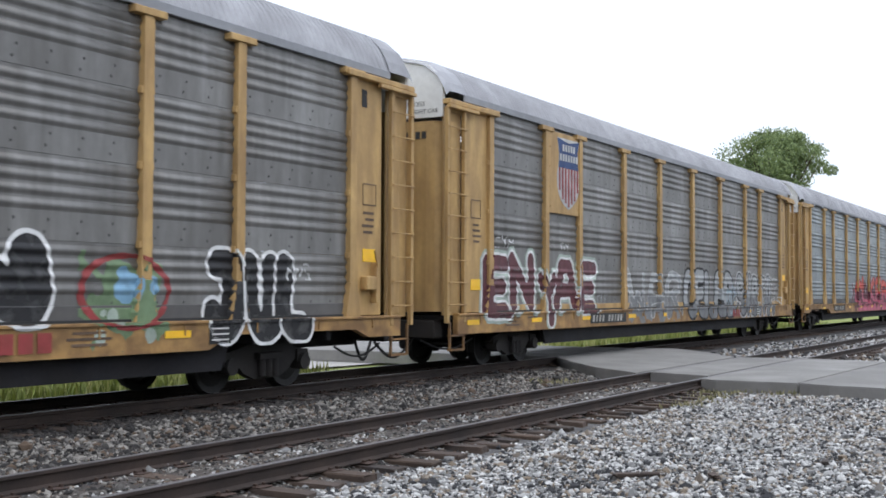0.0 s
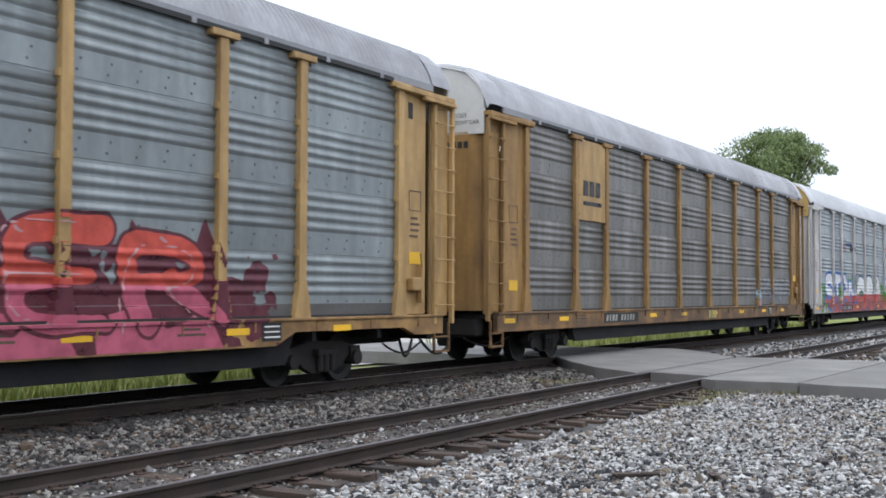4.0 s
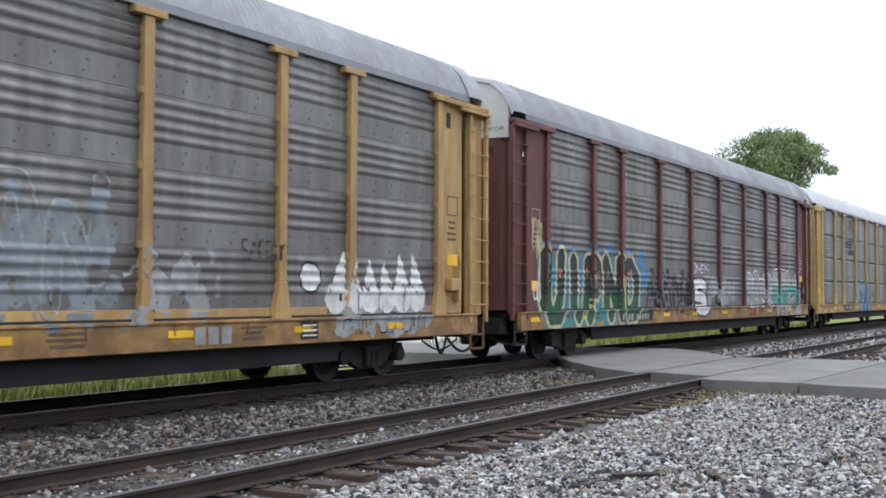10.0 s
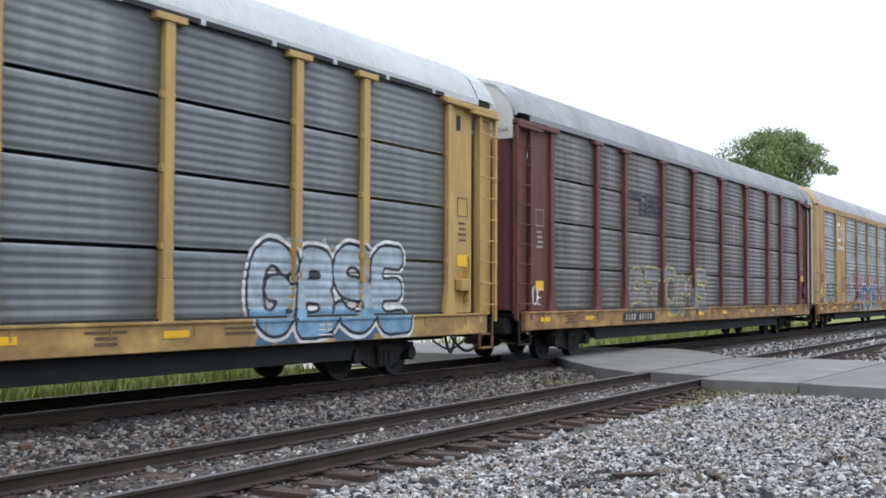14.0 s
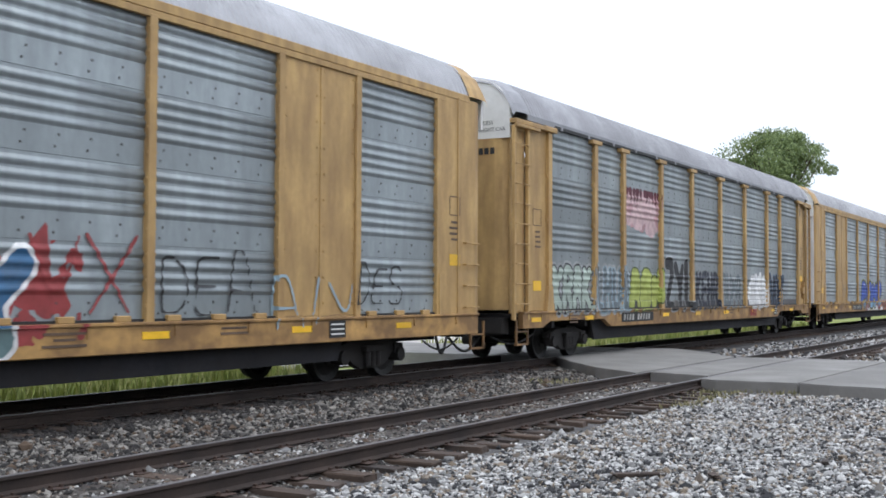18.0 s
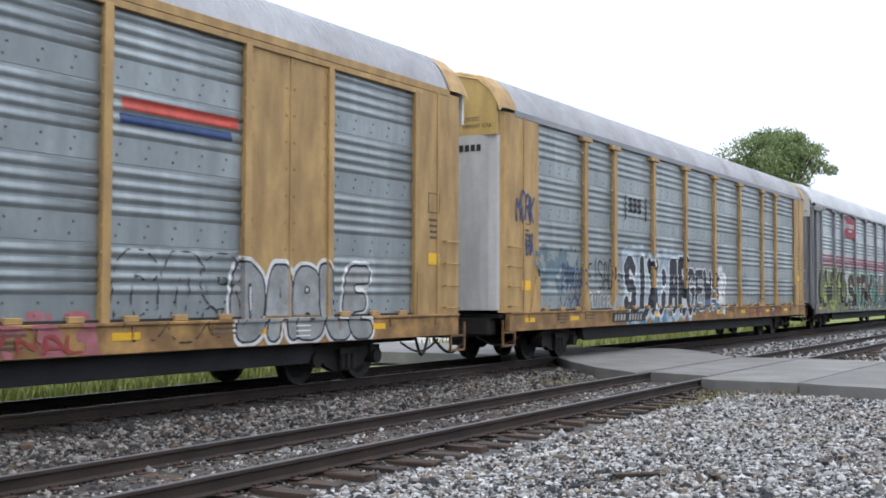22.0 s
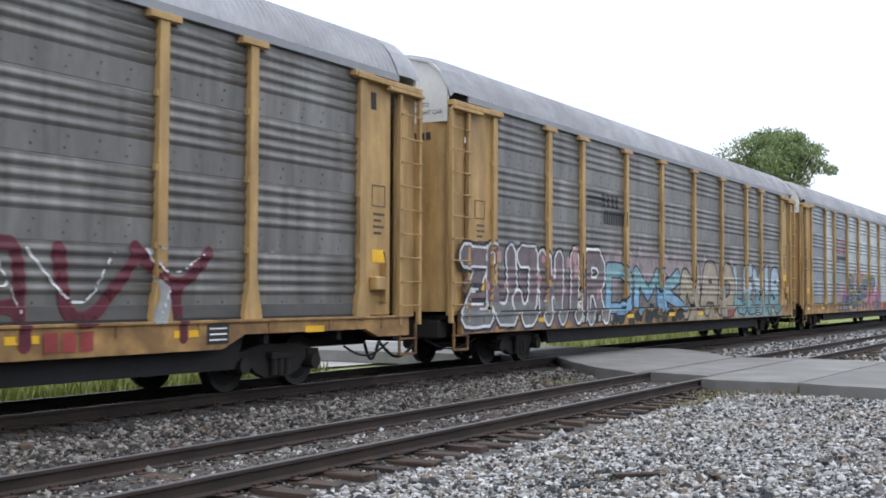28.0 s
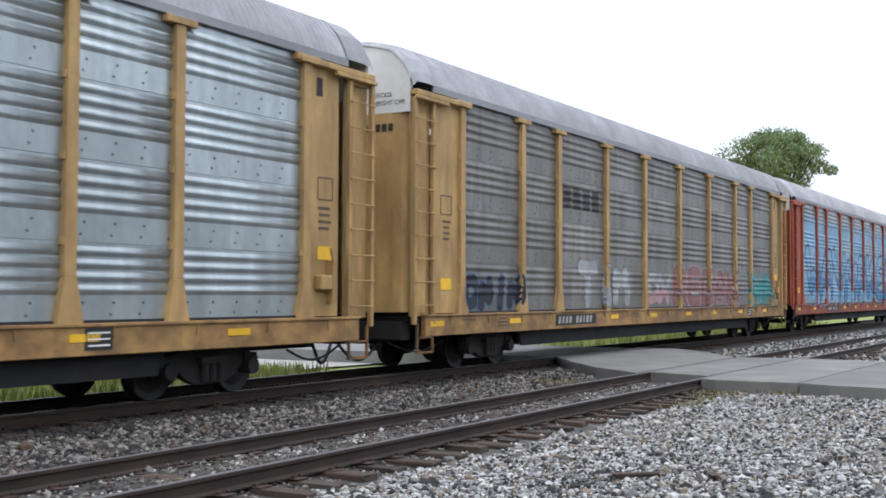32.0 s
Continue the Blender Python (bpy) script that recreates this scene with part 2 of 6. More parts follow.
def track(name, y, z, x0, x1, ties_from, ties_to, label):
    """A track: two rails, timber ties, tie plates and spikes."""
    tr = tagged(new(name), label, "railway track", "", "structure")
    tr.matrix_basis = pose(0, y, z)
    me = rail_mesh(x0, x1)
    for side in (-0.755, 0.755):
        r = new("rail", me)
        r.parent, r.matrix_basis = tr, pose(0, side, 0)
    rng = random.Random(int(y * 10))
    tie_meshes = []
    for v in range(4):
        bm = bmesh.new()
        add_box(bm, -0.115, -1.30, -0.35, 0.115, 1.30, -0.178, bevel=0.012)
        for vert in bm.verts:
            vert.co += Vector((rng.uniform(-0.008, 0.008), rng.uniform(-0.03, 0.03), rng.uniform(-0.006, 0.004)))
        tie_meshes.append(finish("tie", bm))
    bm = bmesh.new()
    add_box(bm, -0.09, -0.17, -0.178, 0.09, 0.17, -0.166, bevel=0.004)
    for sx in (-0.06, 0.06):
        for sy in (-0.088, 0.088):
            add_box(bm, sx - 0.012, sy - 0.02, -0.168, sx + 0.012, sy + 0.02, -0.140, bevel=0.004)
    plate_mesh = finish("tie_plate", bm)
    x = ties_from
    while x < ties_to:
        place("tie", rng.choice(tie_meshes), M["tie"], tr, pose(x, rng.uniform(-0.16, 0.10), rng.uniform(-0.02, 0.0), rng.uniform(-0.6, 0.6), 0, rng.uniform(-2.5, 2.5)))
        for side in (-0.755, 0.755):
            place("tie_plate", plate_mesh, M["plate"], tr, pose(x, side, 0))
        x += 0.545 + rng.uniform(-0.07, 0.07)
    return tr


track("siding_track", SIDING_Y, SIDING_Z, -200, 500, 3.0, 60.0, "rusty siding track on worn timber ties")
track("main_track", TRACK_Y, RAIL_Z, -300, 900, 3.0, 60.0, "main line track on dark timber ties")


# ---- the road crossing ----
def slab(name, pts, top, depth, mat, label):
    """A cast panel of outline pts (x, y) whose top follows top(x, y)."""
    bm = bmesh.new()
    a = [bm.verts.new((x, y, top(x, y))) for x, y in pts]
    b = [bm.verts.new((x, y, top(x, y) - depth)) for x, y in pts]
    n = len(pts)
    bm.faces.new(a)
    bm.faces.new(b[::-1])
    for i in range(n):
        bm.faces.new((a[i], b[i], b[(i + 1) % n], a[(i + 1) % n]))
    bmesh.ops.recalc_face_normals(bm, faces=bm.faces[:])
    bmesh.ops.bevel(bm, geom=[e for e in bm.edges if e.verts[0] in a and e.verts[1] in a], offset=0.015, segments=2, affect="EDGES")
    return tagged(place(name, finish(name, bm), mat), label, "road crossing", "", "structure")


def road_top(x, y):
    if y < 8.5:
        return SIDING_Z + 0.006
    return SIDING_Z + 0.006 + (RAIL_Z - SIDING_Z) * min(1, (y - 8.5) / 2.6)


X0, X1 = 21.9, 29.6
slab("pavement_outer", [(X0 - 0.2, 5.12), (X1 + 0.3, 4.9), (X1 + 0.7, 6.93), (X0 - 0.15, 6.93), (X0 - 0.28, 6.6), (X0 - 0.25, 6.0)], road_top, 0.32, M["concrete"], "pale concrete crossing panel outside the siding rail")
slab("pavement_shoulder", [(X0 - 0.5, 2.0), (X1 + 1.4, 2.0), (X1 + 0.3, 4.86), (X0 - 0.2, 5.07), (X0 - 0.45, 4.5), (X0 - 0.6, 3.4)], road_top, 0.32, M["concrete"], "pale concrete road panel with a dark joint beside it")
slab("pavement_middle", [(X0 + 0.75, 7.06), (X1 + 0.6, 7.06), (X1 + 0.2, 8.43), (X0 + 1.2, 8.43)], road_top, 0.30, M["concrete"], "concrete crossing panel between the siding rails")
slab("pavement_between", [(X0 + 0.75, 8.57), (X1 + 0.1, 8.57), (X1 + 1.4, 9.65), (X1 + 2.2, 10.9), (X1 + 1.7, 11.8), (X0 + 3.9, 11.8), (X0 + 2.6, 10.9), (X0 + 1.4, 9.75)], road_top, 0.34, M["concrete"], "concrete road surface rising between the two tracks")
slab("pavement_main", [(X0 + 3.9, 11.98), (X1 + 1.7, 11.98), (X1 + 1.7, 13.32), (X0 + 3.9, 13.32)], lambda x, y: RAIL_Z, 0.25, M["concrete"], "concrete crossing panel between the main rails")
slab("road_beyond", [(X0 + 3.9, 13.48), (X1 + 1.7, 13.48), (X1 + 6, 60), (X0 + 6, 60)], lambda x, y: max(-0.5, RAIL_Z - 0.12 * (y - 13.48)), 0.3, M["concrete"], "grey road running on beyond the main track")


# ---- loose stone ----
def stones(name, n, region, size, mat, label, seed, keep=None):
    """Many small broken stones lying on the ground, as one sheet of loose pieces."""
    rng = np.random.default_rng(seed)
    bm = bmesh.new()
    bmesh.ops.create_icosphere(bm, subdivisions=1, radius=1.0)
    bm.verts.ensure_lookup_table()
    base = np.array([v.co[:] for v in bm.verts])
    faces = np.array([[v.index for v in f.verts] for f in bm.faces])
    bm.free()
    xy = region(rng, n)
    if keep:
        xy = np.array([q for q in xy if keep(*q)])
    n = len(xy)
    z = np.array([ground_height(*q) for q in xy])
    s = size * np.exp(rng.normal(0, 0.38, n))
    k = len(base)
    v = np.repeat(base[None], n, 0) * (1 + rng.uniform(-0.42, 0.42, (n, k, 1)))
    v = v * (s[:, None] * rng.uniform(0.5, 1.4, (n, 3)) * np.array([1, 1, 0.85]))[:, None, :]
    a = rng.uniform(0, 6.283, n)
    c, sn = np.cos(a)[:, None], np.sin(a)[:, None]
    v = np.stack([v[..., 0] * c - v[..., 1] * sn, v[..., 0] * sn + v[..., 1] * c, v[..., 2]], -1)
    v += np.concatenate([xy, (z + s * rng.uniform(-0.1, 0.45, n))[:, None]], 1)[:, None]
    f = (faces[None] + (np.arange(n) * k)[:, None, None]).reshape(-1, 3)
    me = bpy.data.meshes.new(name)
    me.vertices.add(n * k)
    me.vertices.foreach_set("co", v.reshape(-1))
    me.loops.add(len(f) * 3)
    me.loops.foreach_set("vertex_index", f.reshape(-1).astype(np.int32))
    me.polygons.add(len(f))
    me.polygons.foreach_set("loop_start", np.arange(len(f), dtype=np.int32) * 3)
    me.update(calc_edges=True)
    me.validate()
    me.shade_flat()
    return tagged(place(name, me, mat), label, "gravel", "", "stuff")


def band(x0, x1, y0, y1, power=1.0):
    """Places spread over a stretch of ground, thinning with x."""
    def spread(rng, n):
        u = rng.random(n) ** power
        return np.stack([x0 + (x1 - x0) * u, rng.uniform(y0, y1, n)], 1)
    return spread


def off_crossing(x, y):
    edge = X0 - 0.4 if y < 7.0 else X0 + 0.6 if y < 8.5 else X0 + 0.5 + (y - 8.57) * 0.9
    return not (edge < x < X1 + 1.0 and y < 11.9)


def fore(x, y):
    return off_crossing(x, y) and y < 6.42 + 0.3 * noise.noise((x * 1.3, 0.5, 7)) + 0.05 * math.sin(x * 1.7) + 0.15 * math.sin(x * 5.1)


stones("gravel_foreground", 68000, band(7.5, 22.3, 1.0, 6.7, 1.35), 0.0168, M["stones"], "loose grey and white crushed stone beside the siding", 3, fore)
stones("gravel_between_tracks", 32000, band(6.5, 25, 8.95, 11.45, 1.25), 0.021, M["stones_brown"], "brownish grey crushed stone between the two tracks", 4, lambda x, y: off_crossing(x, y) and y < 11.12 + 0.16 * math.sin(x * 2.3) + 0.1 * math.sin(x * 6.1))
stones("gravel_in_siding", 10000, band(6.0, 22.7, 6.55, 8.5, 1.2), 0.016, M["stones"], "small stones scattered among the siding ties", 5, lambda x, y: off_crossing(x, y) and noise.noise((x * 1.1, y * 2.4, 0)) > 0.0)
stones("gravel_tan", 11000, band(9.0, 22.0, 1.0, 6.3, 1.0), 0.017, M["stones_tan"], "tan crushed stone mixed into the grey gravel", 8, lambda x, y: fore(x, y) and noise.noise((x * 0.35, y * 0.6, 3.0)) > 0.02)
stones("ballast_stones", 9000, band(6.5, 24, 10.95, 11.8, 1.2), 0.022, M["stones_dark"], "dark oily ballast stones beside the main rail", 9, off_crossing)
stones("siding_ballast", 11000, band(6.0, 22.7, 6.7, 8.5, 1.2), 0.015, M["stones_brown"], "brown dusty stones packed between the siding ties", 10, off_crossing)
stones("gravel_far", 9000, band(29, 62, 4.0, 10.6, 1.4), 0.036, M["stones"], "grey crushed stone past the road crossing", 6, off_crossing)


def blades(name, n, places, tall, mat, label, seed):
    """Grass blades as one sheet of loose, bent slips."""
    rng = np.random.default_rng(seed)
    xy = places(rng, n)
    z = np.array([ground_height(*q) for q in xy]) - 0.02
    h = tall * rng.uniform(0.4, 1.25, n)
    a = rng.uniform(0, 6.283, n)
    lean = rng.uniform(0.05, 0.45, n) * h
    w = 0.012 + 0.02 * rng.random(n)
    d = np.stack([np.cos(a), np.sin(a)], 1)
    e = np.stack([-d[:, 1], d[:, 0]], 1)
    zero = np.zeros((n, 1))
    base = np.concatenate([xy, z[:, None]], 1)
    v = np.stack([base + np.concatenate([e * w[:, None], zero], 1), base - np.concatenate([e * w[:, None], zero], 1),
                  base + np.concatenate([d * (lean * 0.35)[:, None] - e * (w * 0.7)[:, None], (h * 0.6)[:, None]], 1),
                  base + np.concatenate([d * (lean * 0.35)[:, None] + e * (w * 0.7)[:, None], (h * 0.6)[:, None]], 1),
                  base + np.concatenate([d * lean[:, None], h[:, None]], 1)], 1)
    k = np.arange(n)[:, None] * 5
    f = [tuple(r) for r in k + np.array([[0, 1, 2, 3]])] + [tuple(r) for r in k + np.array([[3, 2, 4]])]
    me = bpy.data.meshes.new(name)
    me.from_pydata([tuple(p) for p in v.reshape(-1, 3)], [], f)
    return tagged(place(name, me, mat), label, "grass", "", "stuff")


def clumps(points, spread):
    def at(rng, n):
        c = np.array(points)[rng.integers(0, len(points), n)]
        return c + rng.normal(0, spread, (n, 2))
    return at


blades("tall_grass", 9000, band(6, 21.5, 15.2, 20.0, 1.0), 0.34, M["blades"], "tall yellowish green grass beyond the main track", 31)
blades("far_grass", 5000, band(36, 75, 15.2, 22.0, 1.2), 0.36, M["blades"], "green grass along the far side of the line", 32)
blades("dry_weeds", 700, clumps([(21.2, 6.5), (21.5, 6.3), (20.2, 6.4), (18.8, 6.2), (21.6, 9.5), (21.2, 10.0), (21.7, 5.4)], 0.22), 0.10, M["straw_blades"], "dry yellow weeds at the edge of the crossing", 33)


def debris(name, x, y, length, turn, label):
    """A splintered piece of timber lying on the gravel."""
    bm = bmesh.new()
    rng = random.Random(int(x * 100))
    add_box(bm, -length / 2, -0.035, 0, length / 2, 0.035, 0.035, bevel=0.008)
    for v in bm.verts:
        v.co += Vector((rng.uniform(-0.05, 0.05), rng.uniform(-0.02, 0.02), rng.uniform(-0.008, 0.012)))
    ob = place(name, finish(name, bm), M["tie"], None, pose(x, y, ground_height(x, y) + 0.02, 0, 2, turn))
    return tagged(ob, label, "debris")


debris("wood_splinter", 11.0, 4.15, 0.55, -38, "dark splinter of wood on the gravel")
debris("wood_splinter", 11.35, 3.5, 0.34, 25, "dark splinter of wood on the gravel")
debris("wood_splinter", 12.9, 2.75, 0.26, 10, "rusty brown scrap lying on the gravel")

# ---- trees ----
def tree(name, x, y, height, spread, seed, label, clumps):
    rng = random.Random(seed)
    nr = np.random.default_rng(seed)
    root = tagged(new(name), label, "tree")
    root.matrix_basis = pose(x, y, ground_height(x, y) - 0.1)
    bm = bmesh.new()
    r0 = height * 0.022
    pts = [Vector((0, 0, 0))]
    for i in range(1, 8):
        pts.append(Vector((rng.uniform(-0.25, 0.25) * i * 0.5, rng.uniform(-0.25, 0.25) * i * 0.5, height * 0.78 * i / 7)))
    for i, (a, b) in enumerate(zip(pts, pts[1:])):
        m = Matrix.Translation((a + b) / 2) @ (b - a).to_track_quat("Z", "Y").to_matrix().to_4x4()
        bmesh.ops.create_cone(bm, cap_ends=True, segments=9, radius1=r0 * (1 - i / 7.5), radius2=r0 * (1 - (i + 1) / 7.5), depth=(b - a).length * 1.02, matrix=m)
    part("trunk", bm, M["bark"], root)
    centres = []
    limb = bmesh.new()
    for i in range(clumps):
        u = rng.uniform(0.34, 1.0)
        a = rng.uniform(0, 6.283)
        wide = spread * 0.5 * (1 - abs(u - 0.62) ** 1.6 * 1.9) * rng.uniform(0.3, 1.06) * (1 + 0.12 * math.sin(3 * a + 9 * u))
        c = Vector((math.cos(a) * wide, math.sin(a) * wide, height * u * 0.95))
        centres.append((c, rng.uniform(0.06, 0.15) * spread))
        if i % 3 == 0:
            s = pts[min(6, int(u * 5))]
            add_rod(limb, s, c, r0 * 0.16, 5)
    part("limbs", limb, M["bark"], root)
    vs, fs = [], []
    for c, rad in centres:
        for _ in range(300):
            d = Vector(nr.normal(0, 1, 3)).normalized() * rad * nr.uniform(0.45, 1.05)
            d.z *= 0.75
            p = c + d
            q = Euler(nr.uniform(0, 6.28, 3)).to_matrix()
            s = rng.uniform(0.08, 0.16)
            k = len(vs)
            vs += [p + q @ Vector((-s, 0, 0)), p + q @ Vector((0, -s * 0.55, 0.03)), p + q @ Vector((s, 0, 0)), p + q @ Vector((0, s * 0.55, 0.03))]
            fs.append((k, k + 1, k + 2, k + 3))
    me = bpy.data.meshes.new("crown")
    me.from_pydata(vs, [], fs)
    place("crown", me, M["leaf"], root)
    return root


tree("broadleaf_tree", 120.0, 30.7, 19.1, 12.2, 11, "tall dark green broadleaf tree behind the line", 190)
tree("broadleaf_tree", 149.4, 47.2, 21.0, 6.0, 12, "smaller dark green tree beside a taller one", 50)

# ---- autorack cars ----
SIDE = -1.525                      # outer face of the posts, car space; the near side is -y
POSTS = (-11.85, -9.15, -7.25, -4.35, -1.6, 1.3, 4.15, 7.05, 8.95, 11.85)
LEVELS = (0.985, 2.0, 3.05, 4.06, 5.20)
MESHES = {}
RIVET = material("rivet", (0.075, 0.072, 0.07), 0.8, vary=0.2)


def shared(key, make):
    if key not in MESHES:
        MESHES[key] = make()
    return MESHES[key]


@functools.lru_cache(maxsize=None)
def profile(kind, h):
    """Outline of a corrugated sheet of height h: (z, how far it stands out)."""
    p = [(0.0, 0.0)]
    g = min(h, 1.05)
    if kind == "even":
        n, z0, pitch, deep, share = 7, 0.03, (g - 0.06) / 7, 0.013, 1.0
    else:
        n, z0, pitch, deep, share = 4, 0.34 * g, 0.160 * g, 0.027, 0.84
    for i in range(n):
        for k in range(7 if share < 1 else 6):
            u = k / 6
            p.append((z0 + i * pitch + u * pitch * share, deep * (0.5 - 0.5 * math.cos(math.tau * u)) ** 0.8))
    p.append((h - 0.006, 0.0))
    return p


@functools.lru_cache(maxsize=None)
def stand_out(kind, z):
    """How far the side sheets stand out at height z of the car."""
    for a, b in zip(LEVELS, LEVELS[1:]):
        if a <= z <= b:
            p = profile(kind, b - a)
            for (z0, y0), (z1, y1) in zip(p, p[1:]):
                if z0 <= z - a <= z1:
                    return y0 + (y1 - y0) * (z - a - z0) / max(z1 - z0, 1e-6)
    return 0.0


def sheet_mesh(kind, w, h):
    def make():
        p = profile(kind, h)
        vs, fs = [], []
        for x in (0, w):
            vs += [(x, -y, z) for z, y in p]
        k = len(p)
        fs = [(i, k + i, k + i + 1, i + 1) for i in range(k - 1)]
        b = len(vs)
        vs += [(0, 0.03, 0), (w, 0.03, 0), (w, 0.03, p[-1][0]), (0, 0.03, p[-1][0])]
        fs += [(b, b + 3, b + 2, b + 1), (0, b, b + 1, k), (k - 1, 2 * k - 1, b + 2, b + 3)]
        fs += [tuple([b] + list(range(k)) + [b + 3]), tuple([b + 1, b + 2] + list(range(2 * k - 1, k - 1, -1)))]
        bm = bmesh.new()
        bv = [bm.verts.new(v) for v in vs]
        for i, f in enumerate(fs):
            bm.faces.new([bv[j] for j in f]).smooth = i < k - 1 and (p[i][1] > 0.001 or p[i + 1][1] > 0.001)
        if kind == "band":
            # two rows of dark rivets on the flat part
            for row, z in enumerate((0.10, 0.25)):
                for x in np.arange(0.22 + 0.06 * row, w - 0.08, 0.52):
                    n0 = len(bm.faces)
                    add_prism(bm, [(x + 0.017 * math.cos(q * math.tau / 6), z + 0.021 * math.sin(q * math.tau / 6)) for q in range(6)], -0.005, 0.001)
                    bm.faces.ensure_lookup_table()
                    for f in bm.faces[n0:]:
                        f.material_index = 1
        me = finish("side_sheet", bm)
        me.materials.append(None)
        me.materials.append(RIVET)
        return me
    return shared(("sheet", kind, round(w, 2), round(h, 3)), make)


def post_mesh(flare):
    def make():
        bm = bmesh.new()
        w = 0.095
        add_prism(bm, [(-w, 1.55), (w, 1.55), (w, 5.06), (-w, 5.06)], SIDE, SIDE + 0.11)
        b = 0.22 if flare else 0.12
        add_prism(bm, [(-b, 0.93), (b, 0.93), (w, 1.55), (-w, 1.55)], SIDE - 0.012, SIDE + 0.11)
        add_prism(bm, [(-0.30, 5.06), (0.30, 5.06), (0.30, 5.16), (-0.30, 5.16)], SIDE - 0.03, SIDE + 0.14)
        for z in (2.0, 3.05, 4.06):
            add_box(bm, -w - 0.03, SIDE + 0.02, z - 0.05, w + 0.03, SIDE + 0.10, z + 0.05)
        bmesh.ops.bevel(bm, geom=[e for e in bm.edges if e.calc_face_angle(0) > 1.2], offset=0.008, segments=1, affect="EDGES")
        return finish("post", bm)
    return shared(("post", flare), make)


def arch(y):
    """Height of the roof over the car's width: flat crown, rounded shoulders."""
    a = abs(y) / 1.50
    return 6.12 - 0.22 * a ** 2 - 0.62 * a ** 6


def roof_mesh():
    def make():
        ys = [-1.50, -1.47, -1.40, -1.30, -1.15, -0.95, -0.7, -0.35, 0, 0.35, 0.7, 0.95, 1.15, 1.30, 1.40, 1.47, 1.50]
        vs, fs = [], []
        xs = []
        for i in range(174):
            xs += [(-13.05 + 0.15 * i + a, d) for a, d in ((0.0, 0.0), (0.056, 0.0), (0.075, 0.04), (0.131, 0.04))]
        k = len(ys)
        for x, d in xs:
            for y in ys:
                vs.append((x, y, arch(y) + d * (0.6 if abs(y) > 1.48 else 1)))
        for i in range(len(xs) - 1):
            for j in range(k - 1):
                fs.append((i * k + j, (i + 1) * k + j, (i + 1) * k + j + 1, i * k + j + 1))
        me = bpy.data.meshes.new("roof")
        me.from_pydata(vs, [], fs)
        return me
    return shared("roof", make)


def roof_rail_mesh():
    return shared("roof_rail", lambda: box_mesh("roof_rail", -13.0, SIDE + 0.02, 5.165, 13.0, SIDE + 0.06, 5.31, bevel=0.01))


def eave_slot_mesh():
    """A solid black strip: painted shade of the slot between roof edge and side sheets."""
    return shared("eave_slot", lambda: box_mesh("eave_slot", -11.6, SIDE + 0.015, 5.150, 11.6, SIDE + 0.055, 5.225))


def eave_clip_mesh():
    return shared("eave_clip", lambda: box_mesh("eave_clip", -0.05, SIDE + 0.004, 5.14, 0.05, SIDE + 0.05, 5.23, bevel=0.006))


def end_cap_mesh(s):
    """The smooth roof end, s = -1 at the front."""
    def make():
        ys = [-1.52, -1.45, -1.30, -1.0, -0.5, 0, 0.5, 1.0, 1.30, 1.45, 1.52]
        vs, fs = [], []
        xs = [(12.95, 0.03), (13.35, 0.035), (13.62, 0.02), (13.74, -0.08)]
        for x, d in xs:
            for y in ys:
                vs.append((s * x, y, arch(y * 0.985) + d - (0.03 if abs(y) > 1.5 else 0)))
        k = len(ys)
        for i in range(len(xs) - 1):
            for j in range(k - 1):
                q = (i * k + j, (i + 1) * k + j, (i + 1) * k + j + 1, i * k + j + 1)
                fs.append(q if s > 0 else q[::-1])
        me = bpy.data.meshes.new("roof_cap")
        me.from_pydata(vs, [], fs)
        return me
    return shared(("cap", s), make)


def gable_mesh(s):
    """The light upper part of the end wall, under the arched roof."""
    def make():
        bm = bmesh.new()
        ys = np.linspace(-1.42, 1.42, 21)
        top = [(y, arch(y) - 0.03) for y in ys]
        pts = [(-1.42, 4.72)] + top + [(1.42, 4.72)]
        f = [bm.verts.new((s * 13.70, y, z)) for y, z in pts]
        k = [bm.verts.new((s * 13.62, y, z)) for y, z in pts]
        bm.faces.new(f)
        bm.faces.new(k[::-1])
        for i in range(len(pts)):
            bm.faces.new((f[i], k[i], k[(i + 1) % len(pts)], f[(i + 1) % len(pts)]))
        bmesh.ops.recalc_face_normals(bm, faces=bm.faces[:])
        return finish("gable", bm)
    return shared(("gable", s), make)


def door_mesh(s, side):
    """One leaf of the clamshell end door, curved at its outer edge."""
    def make():
        bm = bmesh.new()
        path = [(13.70, 0.02), (13.70, 1.05), (13.66, 1.22), (13.56, 1.36), (13.40, 1.44), (13.20, 1.46)]
        z0, z1 = 1.02, 4.72
        rows = []
        for off in (0.0, 0.05):
            rows.append([[bm.verts.new((s * (x - off), side * (y - (0.04 if off and y > 1.2 else 0)), z)) for x, y in path] for z in (z0, z1)])
        n = len(path)
        for r in rows:
            for i in range(n - 1):
                bm.faces.new((r[0][i], r[0][i + 1], r[1][i + 1], r[1][i]))
        for i in range(n - 1):
            bm.faces.new((rows[0][1][i], rows[0][1][i + 1], rows[1][1][i + 1], rows[1][1][i]))
            bm.faces.new((rows[0][0][i], rows[0][0][i + 1], rows[1][0][i + 1], rows[1][0][i]))
        bmesh.ops.recalc_face_normals(bm, faces=bm.faces[:])
        return finish("end_door", bm)
    return shared(("door", s, side), make)


def corner_mesh(s):
    """The flat plate between the last post and the ladder."""
    end = 12.97 if s < 0 else 12.80
    return shared(("corner", s), lambda: box_mesh("corner_plate", min(s * 11.93, s * end), SIDE + 0.075, 0.99, max(s * 11.93, s * end), SIDE + 0.11, 5.04, bevel=0.01))


